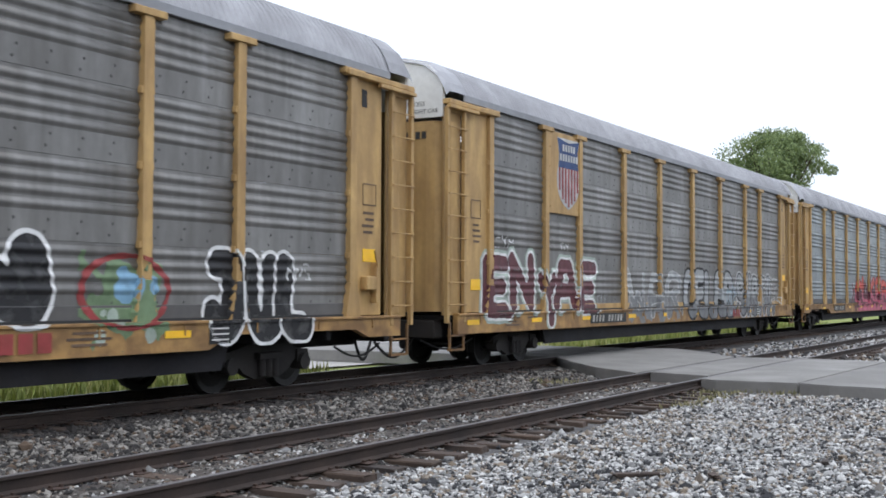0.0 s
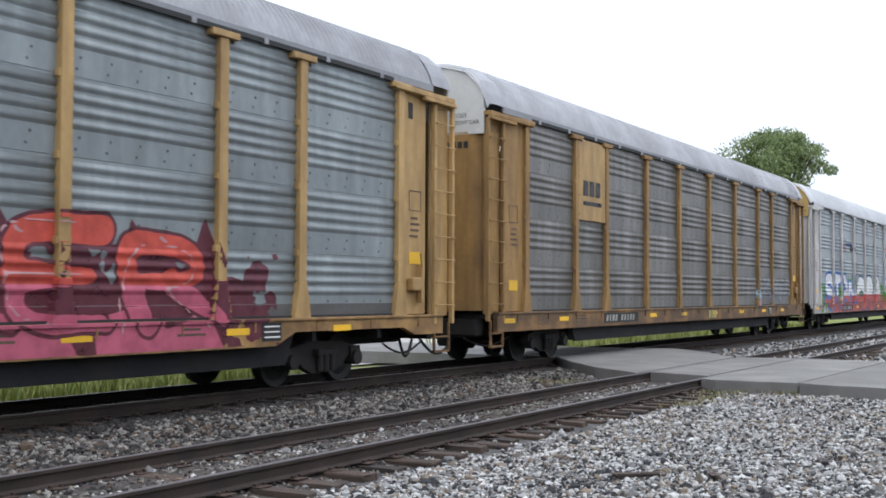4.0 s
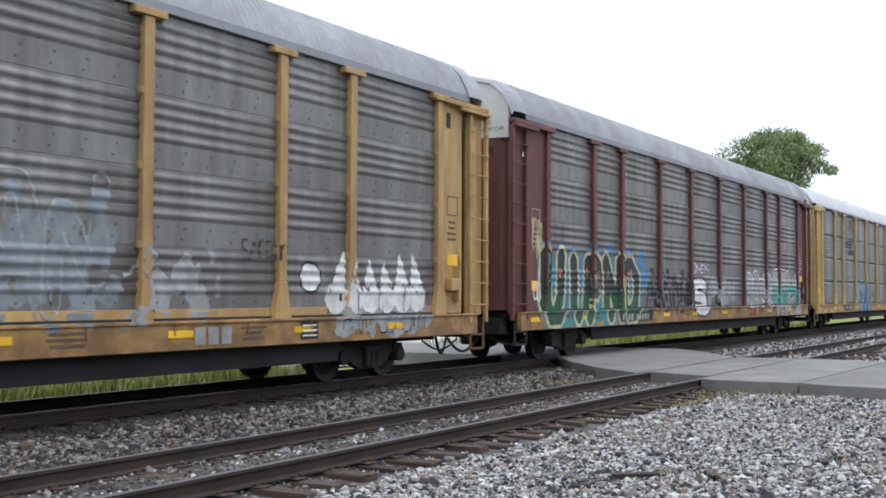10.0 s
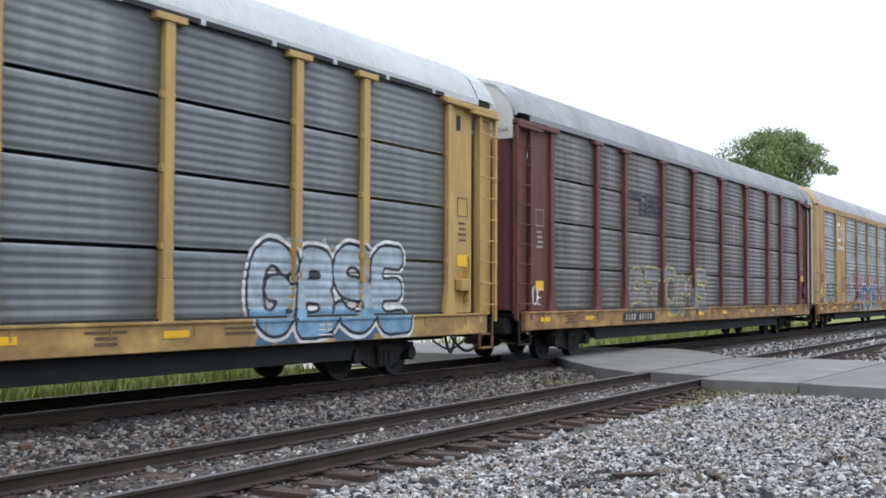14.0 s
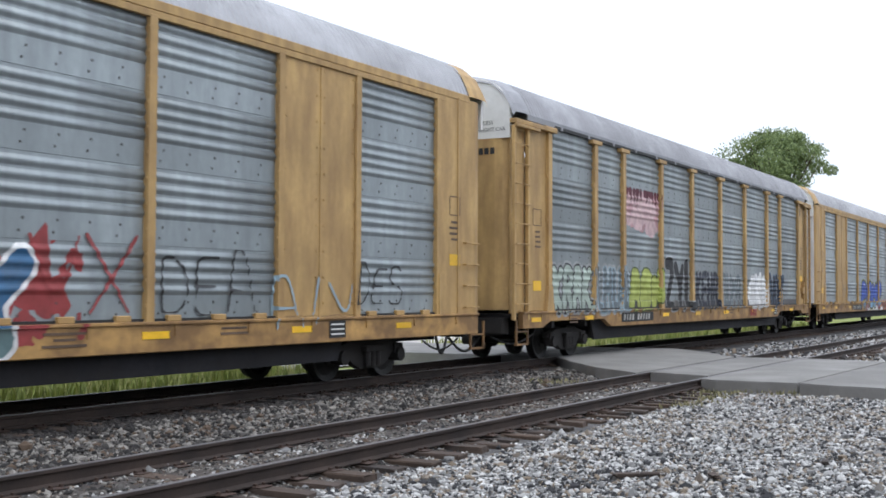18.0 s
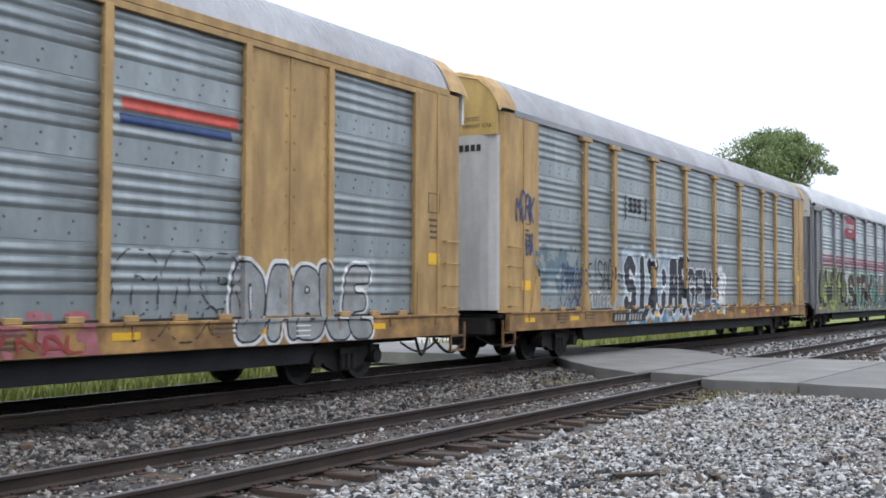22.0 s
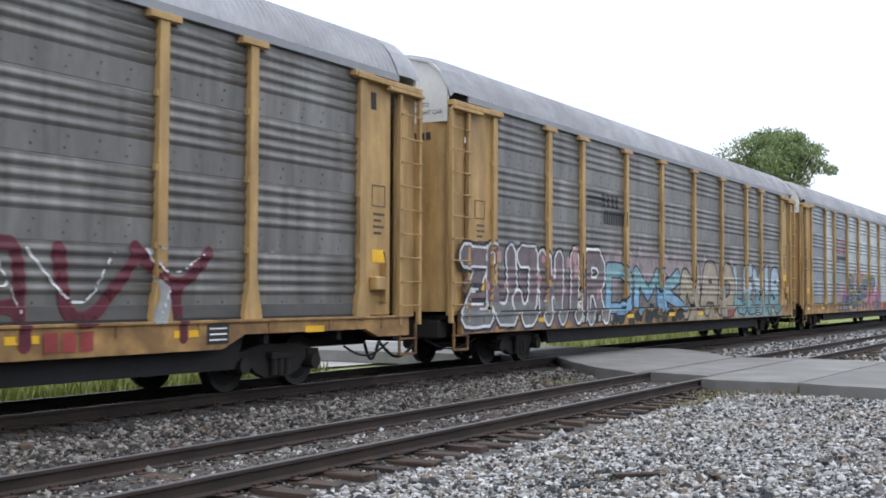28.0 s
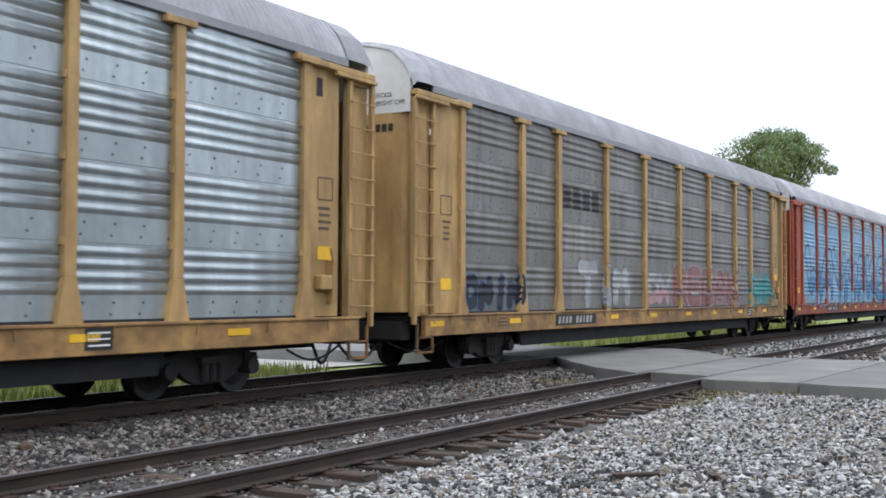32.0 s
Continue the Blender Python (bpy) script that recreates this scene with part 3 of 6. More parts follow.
def ladder_mesh(s):
    def make():
        bm = bmesh.new()
        for x in (13.02, 13.68):
            add_box(bm, s * x - 0.045, SIDE - 0.03, 0.80, s * x + 0.045, SIDE + 0.05, 4.98, bevel=0.008)
        add_box(bm, min(s * 13.02, s * 13.68), SIDE + 0.05, 4.90, max(s * 13.02, s * 13.68), SIDE + 0.07, 4.98)
        return finish("ladder_stile", bm)
    return shared(("ladder", s), make)


def ladder_back_mesh(s):
    return shared(("ladder_back", s), lambda: box_mesh("ladder_back", min(s * 13.0, s * 13.66), SIDE + 0.10, 0.95, max(s * 13.0, s * 13.66), SIDE + 0.14, 4.98))


def rung_mesh(s):
    def make():
        bm = bmesh.new()
        add_rod(bm, (s * 13.0, SIDE - 0.055, 0), (s * 13.70, SIDE - 0.055, 0), 0.013, 6)
        for x in (13.03, 13.67):
            add_box(bm, s * x - 0.02, SIDE - 0.06, -0.015, s * x + 0.02, SIDE - 0.02, 0.015)
        return finish("rung", bm)
    return shared(("rung", s), make)


def bracket_mesh(s):
    """The bracket beam over the ladder and corner plate."""
    def make():
        bm = bmesh.new()
        x0, x1 = sorted((s * 11.6, s * 13.7))
        add_box(bm, x0, SIDE - 0.06, 5.03, x1, SIDE + 0.12, 5.13, bevel=0.012)
        x0, x1 = sorted((s * 12.55, s * 13.72))
        add_box(bm, x0, SIDE - 0.09, 4.95, x1, SIDE + 0.0, 5.02, bevel=0.01)
        return finish("corner_bracket", bm)
    return shared(("bracket", s), make)


def sill_mesh(side, notched):
    def make():
        bm = bmesh.new()
        y0, y1 = (SIDE - 0.02, SIDE + 0.10) if side < 0 else (-SIDE - 0.10, -SIDE + 0.02)
        if notched:
            add_prism(bm, [(-13.3, 0.945), (-13.3, 0.62), (-12.3, 0.62), (-11.9, 0.76), (-8.75, 0.76), (-8.25, 0.56), (8.25, 0.56), (8.75, 0.76),
                           (11.9, 0.76), (12.3, 0.62), (13.3, 0.62), (13.3, 0.945)], y0, y1)
        else:
            add_box(bm, -13.3, y0, 0.57, 13.3, y1, 0.945, bevel=0.012)
        add_box(bm, -13.3, y0 - (0.03 if side < 0 else -0.03), 0.935, 13.3, y1, 0.98, bevel=0.008)
        for x in np.arange(-12.4, 12.6, 1.55):
            add_box(bm, x - 0.012, y0 - 0.02, 0.78, x + 0.012, y0 + 0.01, 0.93)
        return finish("side_sill", bm)
    return shared(("sill", side, notched), make)


def underframe_mesh():
    def make():
        bm = bmesh.new()
        add_box(bm, -13.6, -0.35, 0.42, 13.6, 0.35, 0.95)
        add_box(bm, -13.5, -1.40, 0.86, 13.5, 1.40, 0.94)
        add_box(bm, -8.4, -0.95, 0.24, 8.4, -0.45, 0.80)
        add_prism(bm, [(-9.05, 0.80), (-8.8, 0.235), (8.8, 0.235), (9.05, 0.80)], -1.30, -1.24)
        for x in np.arange(-11.5, 11.6, 1.9):
            add_box(bm, x - 0.06, -1.42, 0.60, x + 0.06, 1.42, 0.86)
        return finish("underframe", bm)
    return shared("underframe", make)


def far_wall_mesh():
    def make():
        bm = bmesh.new()
        add_box(bm, -13.0, 1.40, 0.98, 13.0, 1.46, 5.12)
        return finish("far_wall", bm)
    return shared("far_wall", make)


def wheelset_meshes():
    def make_wheel():
        bm = bmesh.new()
        for s in (-1, 1):
            prof = [(0.07, 0.0), (0.10, 0.10), (0.07, 0.14), (0.045, 0.32), (0.06, 0.37), (0.075, 0.42), (-0.055, 0.432), (-0.06, 0.455), (-0.085, 0.45), (-0.08, 0.36), (-0.03, 0.30), (-0.04, 0.12), (-0.07, 0.0)]
            rings = []
            for w, r in prof:
                rings.append([bm.verts.new((r * math.cos(a), s * (0.755 + w), r * math.sin(a))) for a in np.arange(20) * math.tau / 20] if r else [bm.verts.new((0, s * (0.755 + w), 0))])
            for a, b in zip(rings, rings[1:]):
                for i in range(20):
                    q = [a[i % len(a)], b[i % len(b)], b[(i + 1) % len(b)], a[(i + 1) % len(a)]]
                    q = list(dict.fromkeys(q))
                    bm.faces.new(q)
        bmesh.ops.recalc_face_normals(bm, faces=bm.faces[:])
        add_rod(bm, (0, -1.1, 0), (0, 1.1, 0), 0.08, 10)
        return finish("wheelset", bm)
    return shared("wheelset", make_wheel)


def side_frame_mesh():
    def make():
        bm = bmesh.new()
        top = [(-1.12, 0.52), (-1.05, 0.60), (-0.75, 0.66), (-0.45, 0.72), (0.45, 0.72), (0.75, 0.66), (1.05, 0.60), (1.12, 0.52),
               (0.72, 0.46), (0.55, 0.30), (0.30, 0.20), (-0.30, 0.20), (-0.55, 0.30), (-0.72, 0.46)]
        add_prism(bm, top, -1.12, -0.98)
        for x in (-0.89, 0.89):
            add_rod(bm, (x, -1.22, 0.42), (x, -0.98, 0.42), 0.13, 12)
            add_box(bm, x - 0.14, -1.16, 0.42, x + 0.14, -0.96, 0.62)
        for x in (-0.16, 0.0, 0.16):
            add_rod(bm, (x, -1.17, 0.24), (x, -1.17, 0.52), 0.06, 10)
        add_box(bm, -0.28, -1.24, 0.50, 0.28, -0.9, 0.60, bevel=0.01)
        return finish("side_frame", bm)
    return shared("side_frame", make)


def coupler_mesh(s):
    def make():
        bm = bmesh.new()
        add_box(bm, min(s * 13.5, s * 14.2), -0.10, 0.72, max(s * 13.5, s * 14.2), 0.10, 0.92, bevel=0.02)
        add_box(bm, min(s * 14.1, s * 14.34), -0.18, 0.68, max(s * 14.1, s * 14.34), 0.16, 0.98, bevel=0.03)
        add_box(bm, min(s * 13.3, s * 13.62), -1.2, 0.60, max(s * 13.3, s * 13.62), 1.2, 0.95, bevel=0.02)
        return finish("coupler", bm)
    return shared(("coupler", s), make)


def sweep(bm, pts, r, n=7):
    """One continuous tube along pts."""
    pts = [Vector(p) for p in pts]
    rings = []
    for i, p in enumerate(pts):
        d = (pts[min(i + 1, len(pts) - 1)] - pts[max(i - 1, 0)]).normalized()
        q = d.to_track_quat("Z", "Y").to_matrix()
        rings.append([bm.verts.new(p + q @ Vector((r * math.cos(a), r * math.sin(a), 0))) for a in np.arange(n) * math.tau / n])
    for a, b in zip(rings, rings[1:]):
        for i in range(n):
            bm.faces.new((a[i], a[(i + 1) % n], b[(i + 1) % n], b[i]))
    bm.faces.new(rings[0][::-1])
    bm.faces.new(rings[-1])


def hose_mesh(s):
    def make():
        bm = bmesh.new()
        pts = []
        for i in range(13):
            u = i / 12
            pts.append((s * (13.30 + 0.98 * u), -0.55 + 0.3 * u, 0.60 - 0.36 * math.sin(math.pi * u) - 0.1 * u))
        sweep(bm, pts, 0.03)
        return finish("air_hose", bm)
    return shared(("hose", s), make)


def cable_mesh(s):
    def make():
        bm = bmesh.new()
        sweep(bm, [(s * (11.9 + 0.17 * i), -1.1 + 0.02 * i, 0.50 - 0.2 * math.sin(math.pi * i / 10)) for i in range(11)], 0.02, 6)
        return finish("brake_cable", bm)
    return shared(("cable", s), make)


def brake_box_mesh():
    """The hand brake housing on a rear corner plate."""
    def make():
        bm = bmesh.new()
        add_box(bm, 12.15, SIDE - 0.08, 1.42, 12.45, SIDE + 0.08, 1.66, bevel=0.02)
        add_box(bm, 12.48, SIDE - 0.05, 1.20, 12.56, SIDE + 0.08, 1.90, bevel=0.01)
        add_rod(bm, (12.50, SIDE - 0.05, 1.85), (12.36, SIDE - 0.09, 2.10), 0.02, 6)
        return finish("brake_housing", bm)
    return shared("brake_box", make)


def step_mesh(s):
    def make():
        bm = bmesh.new()
        for x in (13.03, 13.57):
            add_box(bm, s * x - 0.02, SIDE - 0.01, 0.28, s * x + 0.02, SIDE + 0.03, 0.82)
        add_box(bm, min(s * 13.03, s * 13.57), SIDE - 0.01, 0.26, max(s * 13.03, s * 13.57), SIDE + 0.06, 0.30)
        add_box(bm, min(s * 13.03, s * 13.57), SIDE - 0.01, 0.54, max(s * 13.03, s * 13.57), SIDE + 0.06, 0.57)
        return finish("sill_step", bm)
    return shared(("step", s), make)


BODY = {
    "yellow": material("body_yellow", (0.485, 0.312, 0.120), 0.6, vary=0.14, scale=2, dirt=(0.20, 0.108, 0.045), dirt_amount=0.38, dirt_scale=1.6, dirt_stretch=(2.5, 2.5, 0.6), per_object=0.06),
    "bright": material("body_bright_yellow", (0.50, 0.335, 0.11), 0.55, vary=0.1, scale=2, dirt=(0.26, 0.15, 0.05), dirt_amount=0.22, dirt_scale=1.6, dirt_stretch=(2.5, 2.5, 0.6), per_object=0.05),
    "ochre": material("body_ochre", (0.33, 0.19, 0.06), 0.65, vary=0.16, scale=2, dirt=(0.11, 0.06, 0.03), dirt_amount=0.35, dirt_scale=1.6, dirt_stretch=(2.5, 2.5, 0.6), per_object=0.08),
    "maroon": material("body_maroon", (0.15, 0.044, 0.038), 0.6, vary=0.15, scale=2, dirt=(0.045, 0.022, 0.02), dirt_amount=0.35, dirt_stretch=(2.5, 2.5, 0.6), per_object=0.06),
    "white": material("body_white", (0.56, 0.54, 0.52), 0.6, vary=0.1, scale=2, dirt=(0.30, 0.28, 0.26), dirt_amount=0.3, dirt_stretch=(2.5, 2.5, 0.6), per_object=0.04),
    "grey": material("body_grey", (0.26, 0.26, 0.27), 0.6, 0.2, vary=0.12, scale=2, dirt=(0.14, 0.13, 0.13), dirt_amount=0.3, dirt_stretch=(2.5, 2.5, 0.6), per_object=0.04),
    "red": material("body_red", (0.36, 0.070, 0.028), 0.6, vary=0.12, scale=2, dirt=(0.16, 0.04, 0.02), dirt_amount=0.3, dirt_stretch=(2.5, 2.5, 0.6), per_object=0.04),
}
def sheet_material(name, color, dirt, amount, rough, metal):
    return material(name, color, rough, metal, vary=0.16, scale=1.2, stretch=(1.6, 1, 1.0), dirt=dirt, dirt_amount=amount, dirt_scale=1.3,
                    dirt_stretch=(2.9, 1, 0.30), per_object=0.12, bump=0.05, bump_scale=30, sharp=0.16)


SILL = {k: material("sill_" + k, c, 0.65, vary=0.2, scale=2, dirt=d, dirt_amount=0.5, dirt_scale=2.2, dirt_stretch=(1.0, 1.0, 1.3), sharp=0.09, per_object=0.08)
        for k, c, d in (("yellow", (0.44, 0.255, 0.085), (0.115, 0.058, 0.028)), ("bright", (0.46, 0.30, 0.10), (0.20, 0.115, 0.045)), ("ochre", (0.27, 0.14, 0.045), (0.055, 0.036, 0.025)),
                        ("maroon", (0.15, 0.044, 0.038), (0.04, 0.02, 0.018)), ("white", (0.5, 0.48, 0.46), (0.2, 0.17, 0.14)), ("grey", (0.22, 0.22, 0.22), (0.09, 0.085, 0.08)), ("red", (0.36, 0.07, 0.028), (0.13, 0.04, 0.02)))}
SOOT = material("soot_plate", (0.085, 0.082, 0.08), 0.75, vary=0.25, scale=1.5, dirt=(0.16, 0.15, 0.14), dirt_amount=0.25, dirt_stretch=(0.5, 1, 2))
PANEL = {
    "soot": sheet_material("sheet_sooty", (0.225, 0.219, 0.206), (0.066, 0.059, 0.051), 0.47, 0.46, 0.4),
    "grime": sheet_material("sheet_grimy", (0.242, 0.238, 0.228), (0.084, 0.076, 0.067), 0.45, 0.48, 0.35),
    "slate": sheet_material("sheet_slate", (0.265, 0.295, 0.30), (0.145, 0.158, 0.16), 0.40, 0.48, 0.35),
    "mid": sheet_material("sheet_weathered", (0.25, 0.275, 0.30), (0.17, 0.185, 0.20), 0.34, 0.48, 0.35),
    "clean": sheet_material("sheet_clean", (0.205, 0.218, 0.222), (0.128, 0.135, 0.136), 0.34, 0.48, 0.4),
    "silver": sheet_material("sheet_galvanised", (0.325, 0.362, 0.372), (0.185, 0.205, 0.212), 0.42, 0.44, 0.45),
    "bright": sheet_material("sheet_bright", (0.46, 0.51, 0.525), (0.24, 0.268, 0.28), 0.40, 0.36, 0.6),
}
ROOF = {
    "fascia": material("roof_fascia", (0.27, 0.275, 0.29), 0.6, 0.3, vary=0.15, scale=1, per_object=0),
    "white": material("roof_white", (0.50, 0.51, 0.52), 0.55, 0.2, vary=0.12, scale=1, per_object=0),
    "grey": material("roof_grey", (0.345, 0.345, 0.36), 0.6, 0.3, vary=0.2, scale=1, dirt=(0.19, 0.187, 0.195), dirt_amount=0.35, per_object=0),
    "light": material("roof_light", (0.40, 0.40, 0.415), 0.55, 0.3, vary=0.16, scale=1, dirt=(0.21, 0.207, 0.21), dirt_amount=0.3, per_object=0),
}
CAP = {"white": material("cap_white", (0.66, 0.65, 0.62), 0.6, vary=0.1, scale=2, dirt=(0.4, 0.38, 0.34), dirt_amount=0.2), "yellow": BODY["bright"], "grey": ROOF["grey"]}


PLATED_POSTS = (-11.8, -9.2, -7.06, -4.33, -1.5, 1.37, 4.22, 7.0, 9.1, 11.8)


def slim_post_mesh():
    def make():
        bm = bmesh.new()
        add_box(bm, -0.075, SIDE + 0.01, 0.95, 0.075, SIDE + 0.11, 5.10, bevel=0.008)
        for z in np.arange(1.2, 5.0, 0.34):
            add_box(bm, -0.095, SIDE + 0.025, z - 0.018, 0.095, SIDE + 0.05, z + 0.018)
        return finish("post", bm)
    return shared("slim_post", make)


def plate_bay_mesh(w):
    def make():
        bm = bmesh.new()
        add_box(bm, 0, SIDE + 0.055, 0.97, w, SIDE + 0.10, 5.10, bevel=0.006)
        add_box(bm, w * 0.5 - 0.02, SIDE + 0.04, 0.97, w * 0.5 + 0.02, SIDE + 0.06, 5.05)
        for x in (0.12, w * 0.5 - 0.1, w * 0.5 + 0.1, w - 0.12):
            for z in np.arange(1.2, 5.0, 0.42):
                add_box(bm, x - 0.018, SIDE + 0.038, z - 0.018, x + 0.018, SIDE + 0.056, z + 0.018)
        return finish("plate", bm)
    return shared(("plate_bay", round(w, 2)), make)


def flush_end_mesh(s):
    """A plain end plate that runs to the rounded corner, with no recess for the ladder."""
    def make():
        bm = bmesh.new()
        path = [(11.8, SIDE + 0.03), (13.25, SIDE + 0.03), (13.42, SIDE + 0.06), (13.52, SIDE + 0.16)]
        inner = [(13.44, SIDE + 0.2), (13.36, SIDE + 0.11), (13.2, SIDE + 0.08), (11.8, SIDE + 0.08)]
        ring = path + inner
        lo = [bm.verts.new((s * x, y, 0.97)) for x, y in ring]
        hi = [bm.verts.new((s * x, y, 5.22)) for x, y in ring]
        bm.faces.new(lo)
        bm.faces.new(hi[::-1])
        for i in range(len(ring)):
            j = (i + 1) % len(ring)
            bm.faces.new((lo[i], lo[j], hi[j], hi[i]))
        bmesh.ops.recalc_face_normals(bm, faces=bm.faces[:])
        add_prism(bm, [(s * 11.78, 0.95), (s * 12.25, 0.95), (s * 11.98, 1.75), (s * 11.78, 1.75)], SIDE - 0.01, SIDE + 0.03)
        add_box(bm, min(s * 12.52, s * 12.58), SIDE + 0.01, 0.99, max(s * 12.52, s * 12.58), SIDE + 0.04, 5.2)
        return finish("end_plate", bm)
    return shared(("flush_end", s), make)


def grab_iron_mesh(s):
    return shared(("grab", s), lambda: grab_make(s))


def grab_make(s):
    bm = bmesh.new()
    add_rod(bm, (s * 12.75, SIDE - 0.05, 0), (s * 13.3, SIDE - 0.05, 0), 0.014, 6)
    for x in (12.77, 13.28):
        add_box(bm, s * x - 0.015, SIDE - 0.06, -0.015, s * x + 0.015, SIDE + 0.04, 0.015)
    return finish("grab_iron", bm)


def bolt_mesh():
    """A pale bolt head beside a post."""
    return shared("bolt", lambda: box_mesh("bolt", -0.022, -0.02, -0.022, 0.022, 0.03, 0.022, bevel=0.007))


def cover_strip_mesh():
    return shared("cover_strip", lambda: box_mesh("cover_strip", -12.0, SIDE + 0.02, 5.06, 12.0, SIDE + 0.09, 5.16, bevel=0.008))


def chip_mesh(w, h):
    """A small plate stuck on: tape, stencil bar or placard."""
    return shared(("chip", round(w, 2), round(h, 2)), lambda: box_mesh("chip", -w / 2, -0.005, -h / 2, w / 2, 0.0, h / 2))


def chip(name, car, x, z, w, h, mat, y, label=""):
    return place(name, chip_mesh(w, h), mat, car, pose(x, y, z), label)


def number_bar_mesh(w):
    """A slanted bar in place of a painted number."""
    def make():
        bm = bmesh.new()
        add_prism(bm, [(-w / 2 - 0.02, -0.08), (w / 2 - 0.02, -0.08), (w / 2 + 0.02, 0.08), (-w / 2 + 0.02, 0.08)], -0.005, 0.0)
        return finish("number_bar", bm)
    return shared(("number_bar", w), make)


PAINT = {}


def paint(name, color):
    """Spray paint of one colour, thin and worn through in places."""
    if name not in PAINT:
        m = material("spray_" + name, color, 0.6, vary=0.14, scale=2.5, per_object=0.0, bump=0.0)
        t = m.node_tree
        co = t.nodes.new("ShaderNodeTexCoord")
        n = t.nodes.new("ShaderNodeTexNoise")
        n.inputs["Scale"].default_value, n.inputs["Detail"].default_value = 3.5, 8
        r = t.nodes.new("ShaderNodeMapRange")
        r.inputs[1].default_value, r.inputs[2].default_value, r.inputs[3].default_value, r.inputs[4].default_value = 0.40, 0.66, 0.98, 0.72
        t.links.new(co.outputs["Object"], n.inputs["Vector"])
        t.links.new(n.outputs[0], r.inputs[0])
        t.links.new(r.outputs[0], t.nodes["Principled BSDF"].inputs["Alpha"])
        PAINT[name] = m
    return PAINT[name]


def tab_mesh():
    return shared("tab", lambda: box_mesh("stake_tab", -0.13, -0.02, 0, 0.13, 0.055, 0.085, bevel=0.01))


def kick_height(spec):
    """Top of the plate along the foot of the side sheets, 0 where there is none."""
    return {"dark": 1.20, "body": 1.14, "": 0.0}[spec.get("kick", "dark" if spec.get("notched") else "")]


def kick_mesh(w, top):
    return shared(("kick", round(w, 2), top), lambda: box_mesh("kick_plate", 0, SIDE + 0.085, 0.985, w, SIDE + 0.099, top, bevel=0.004))


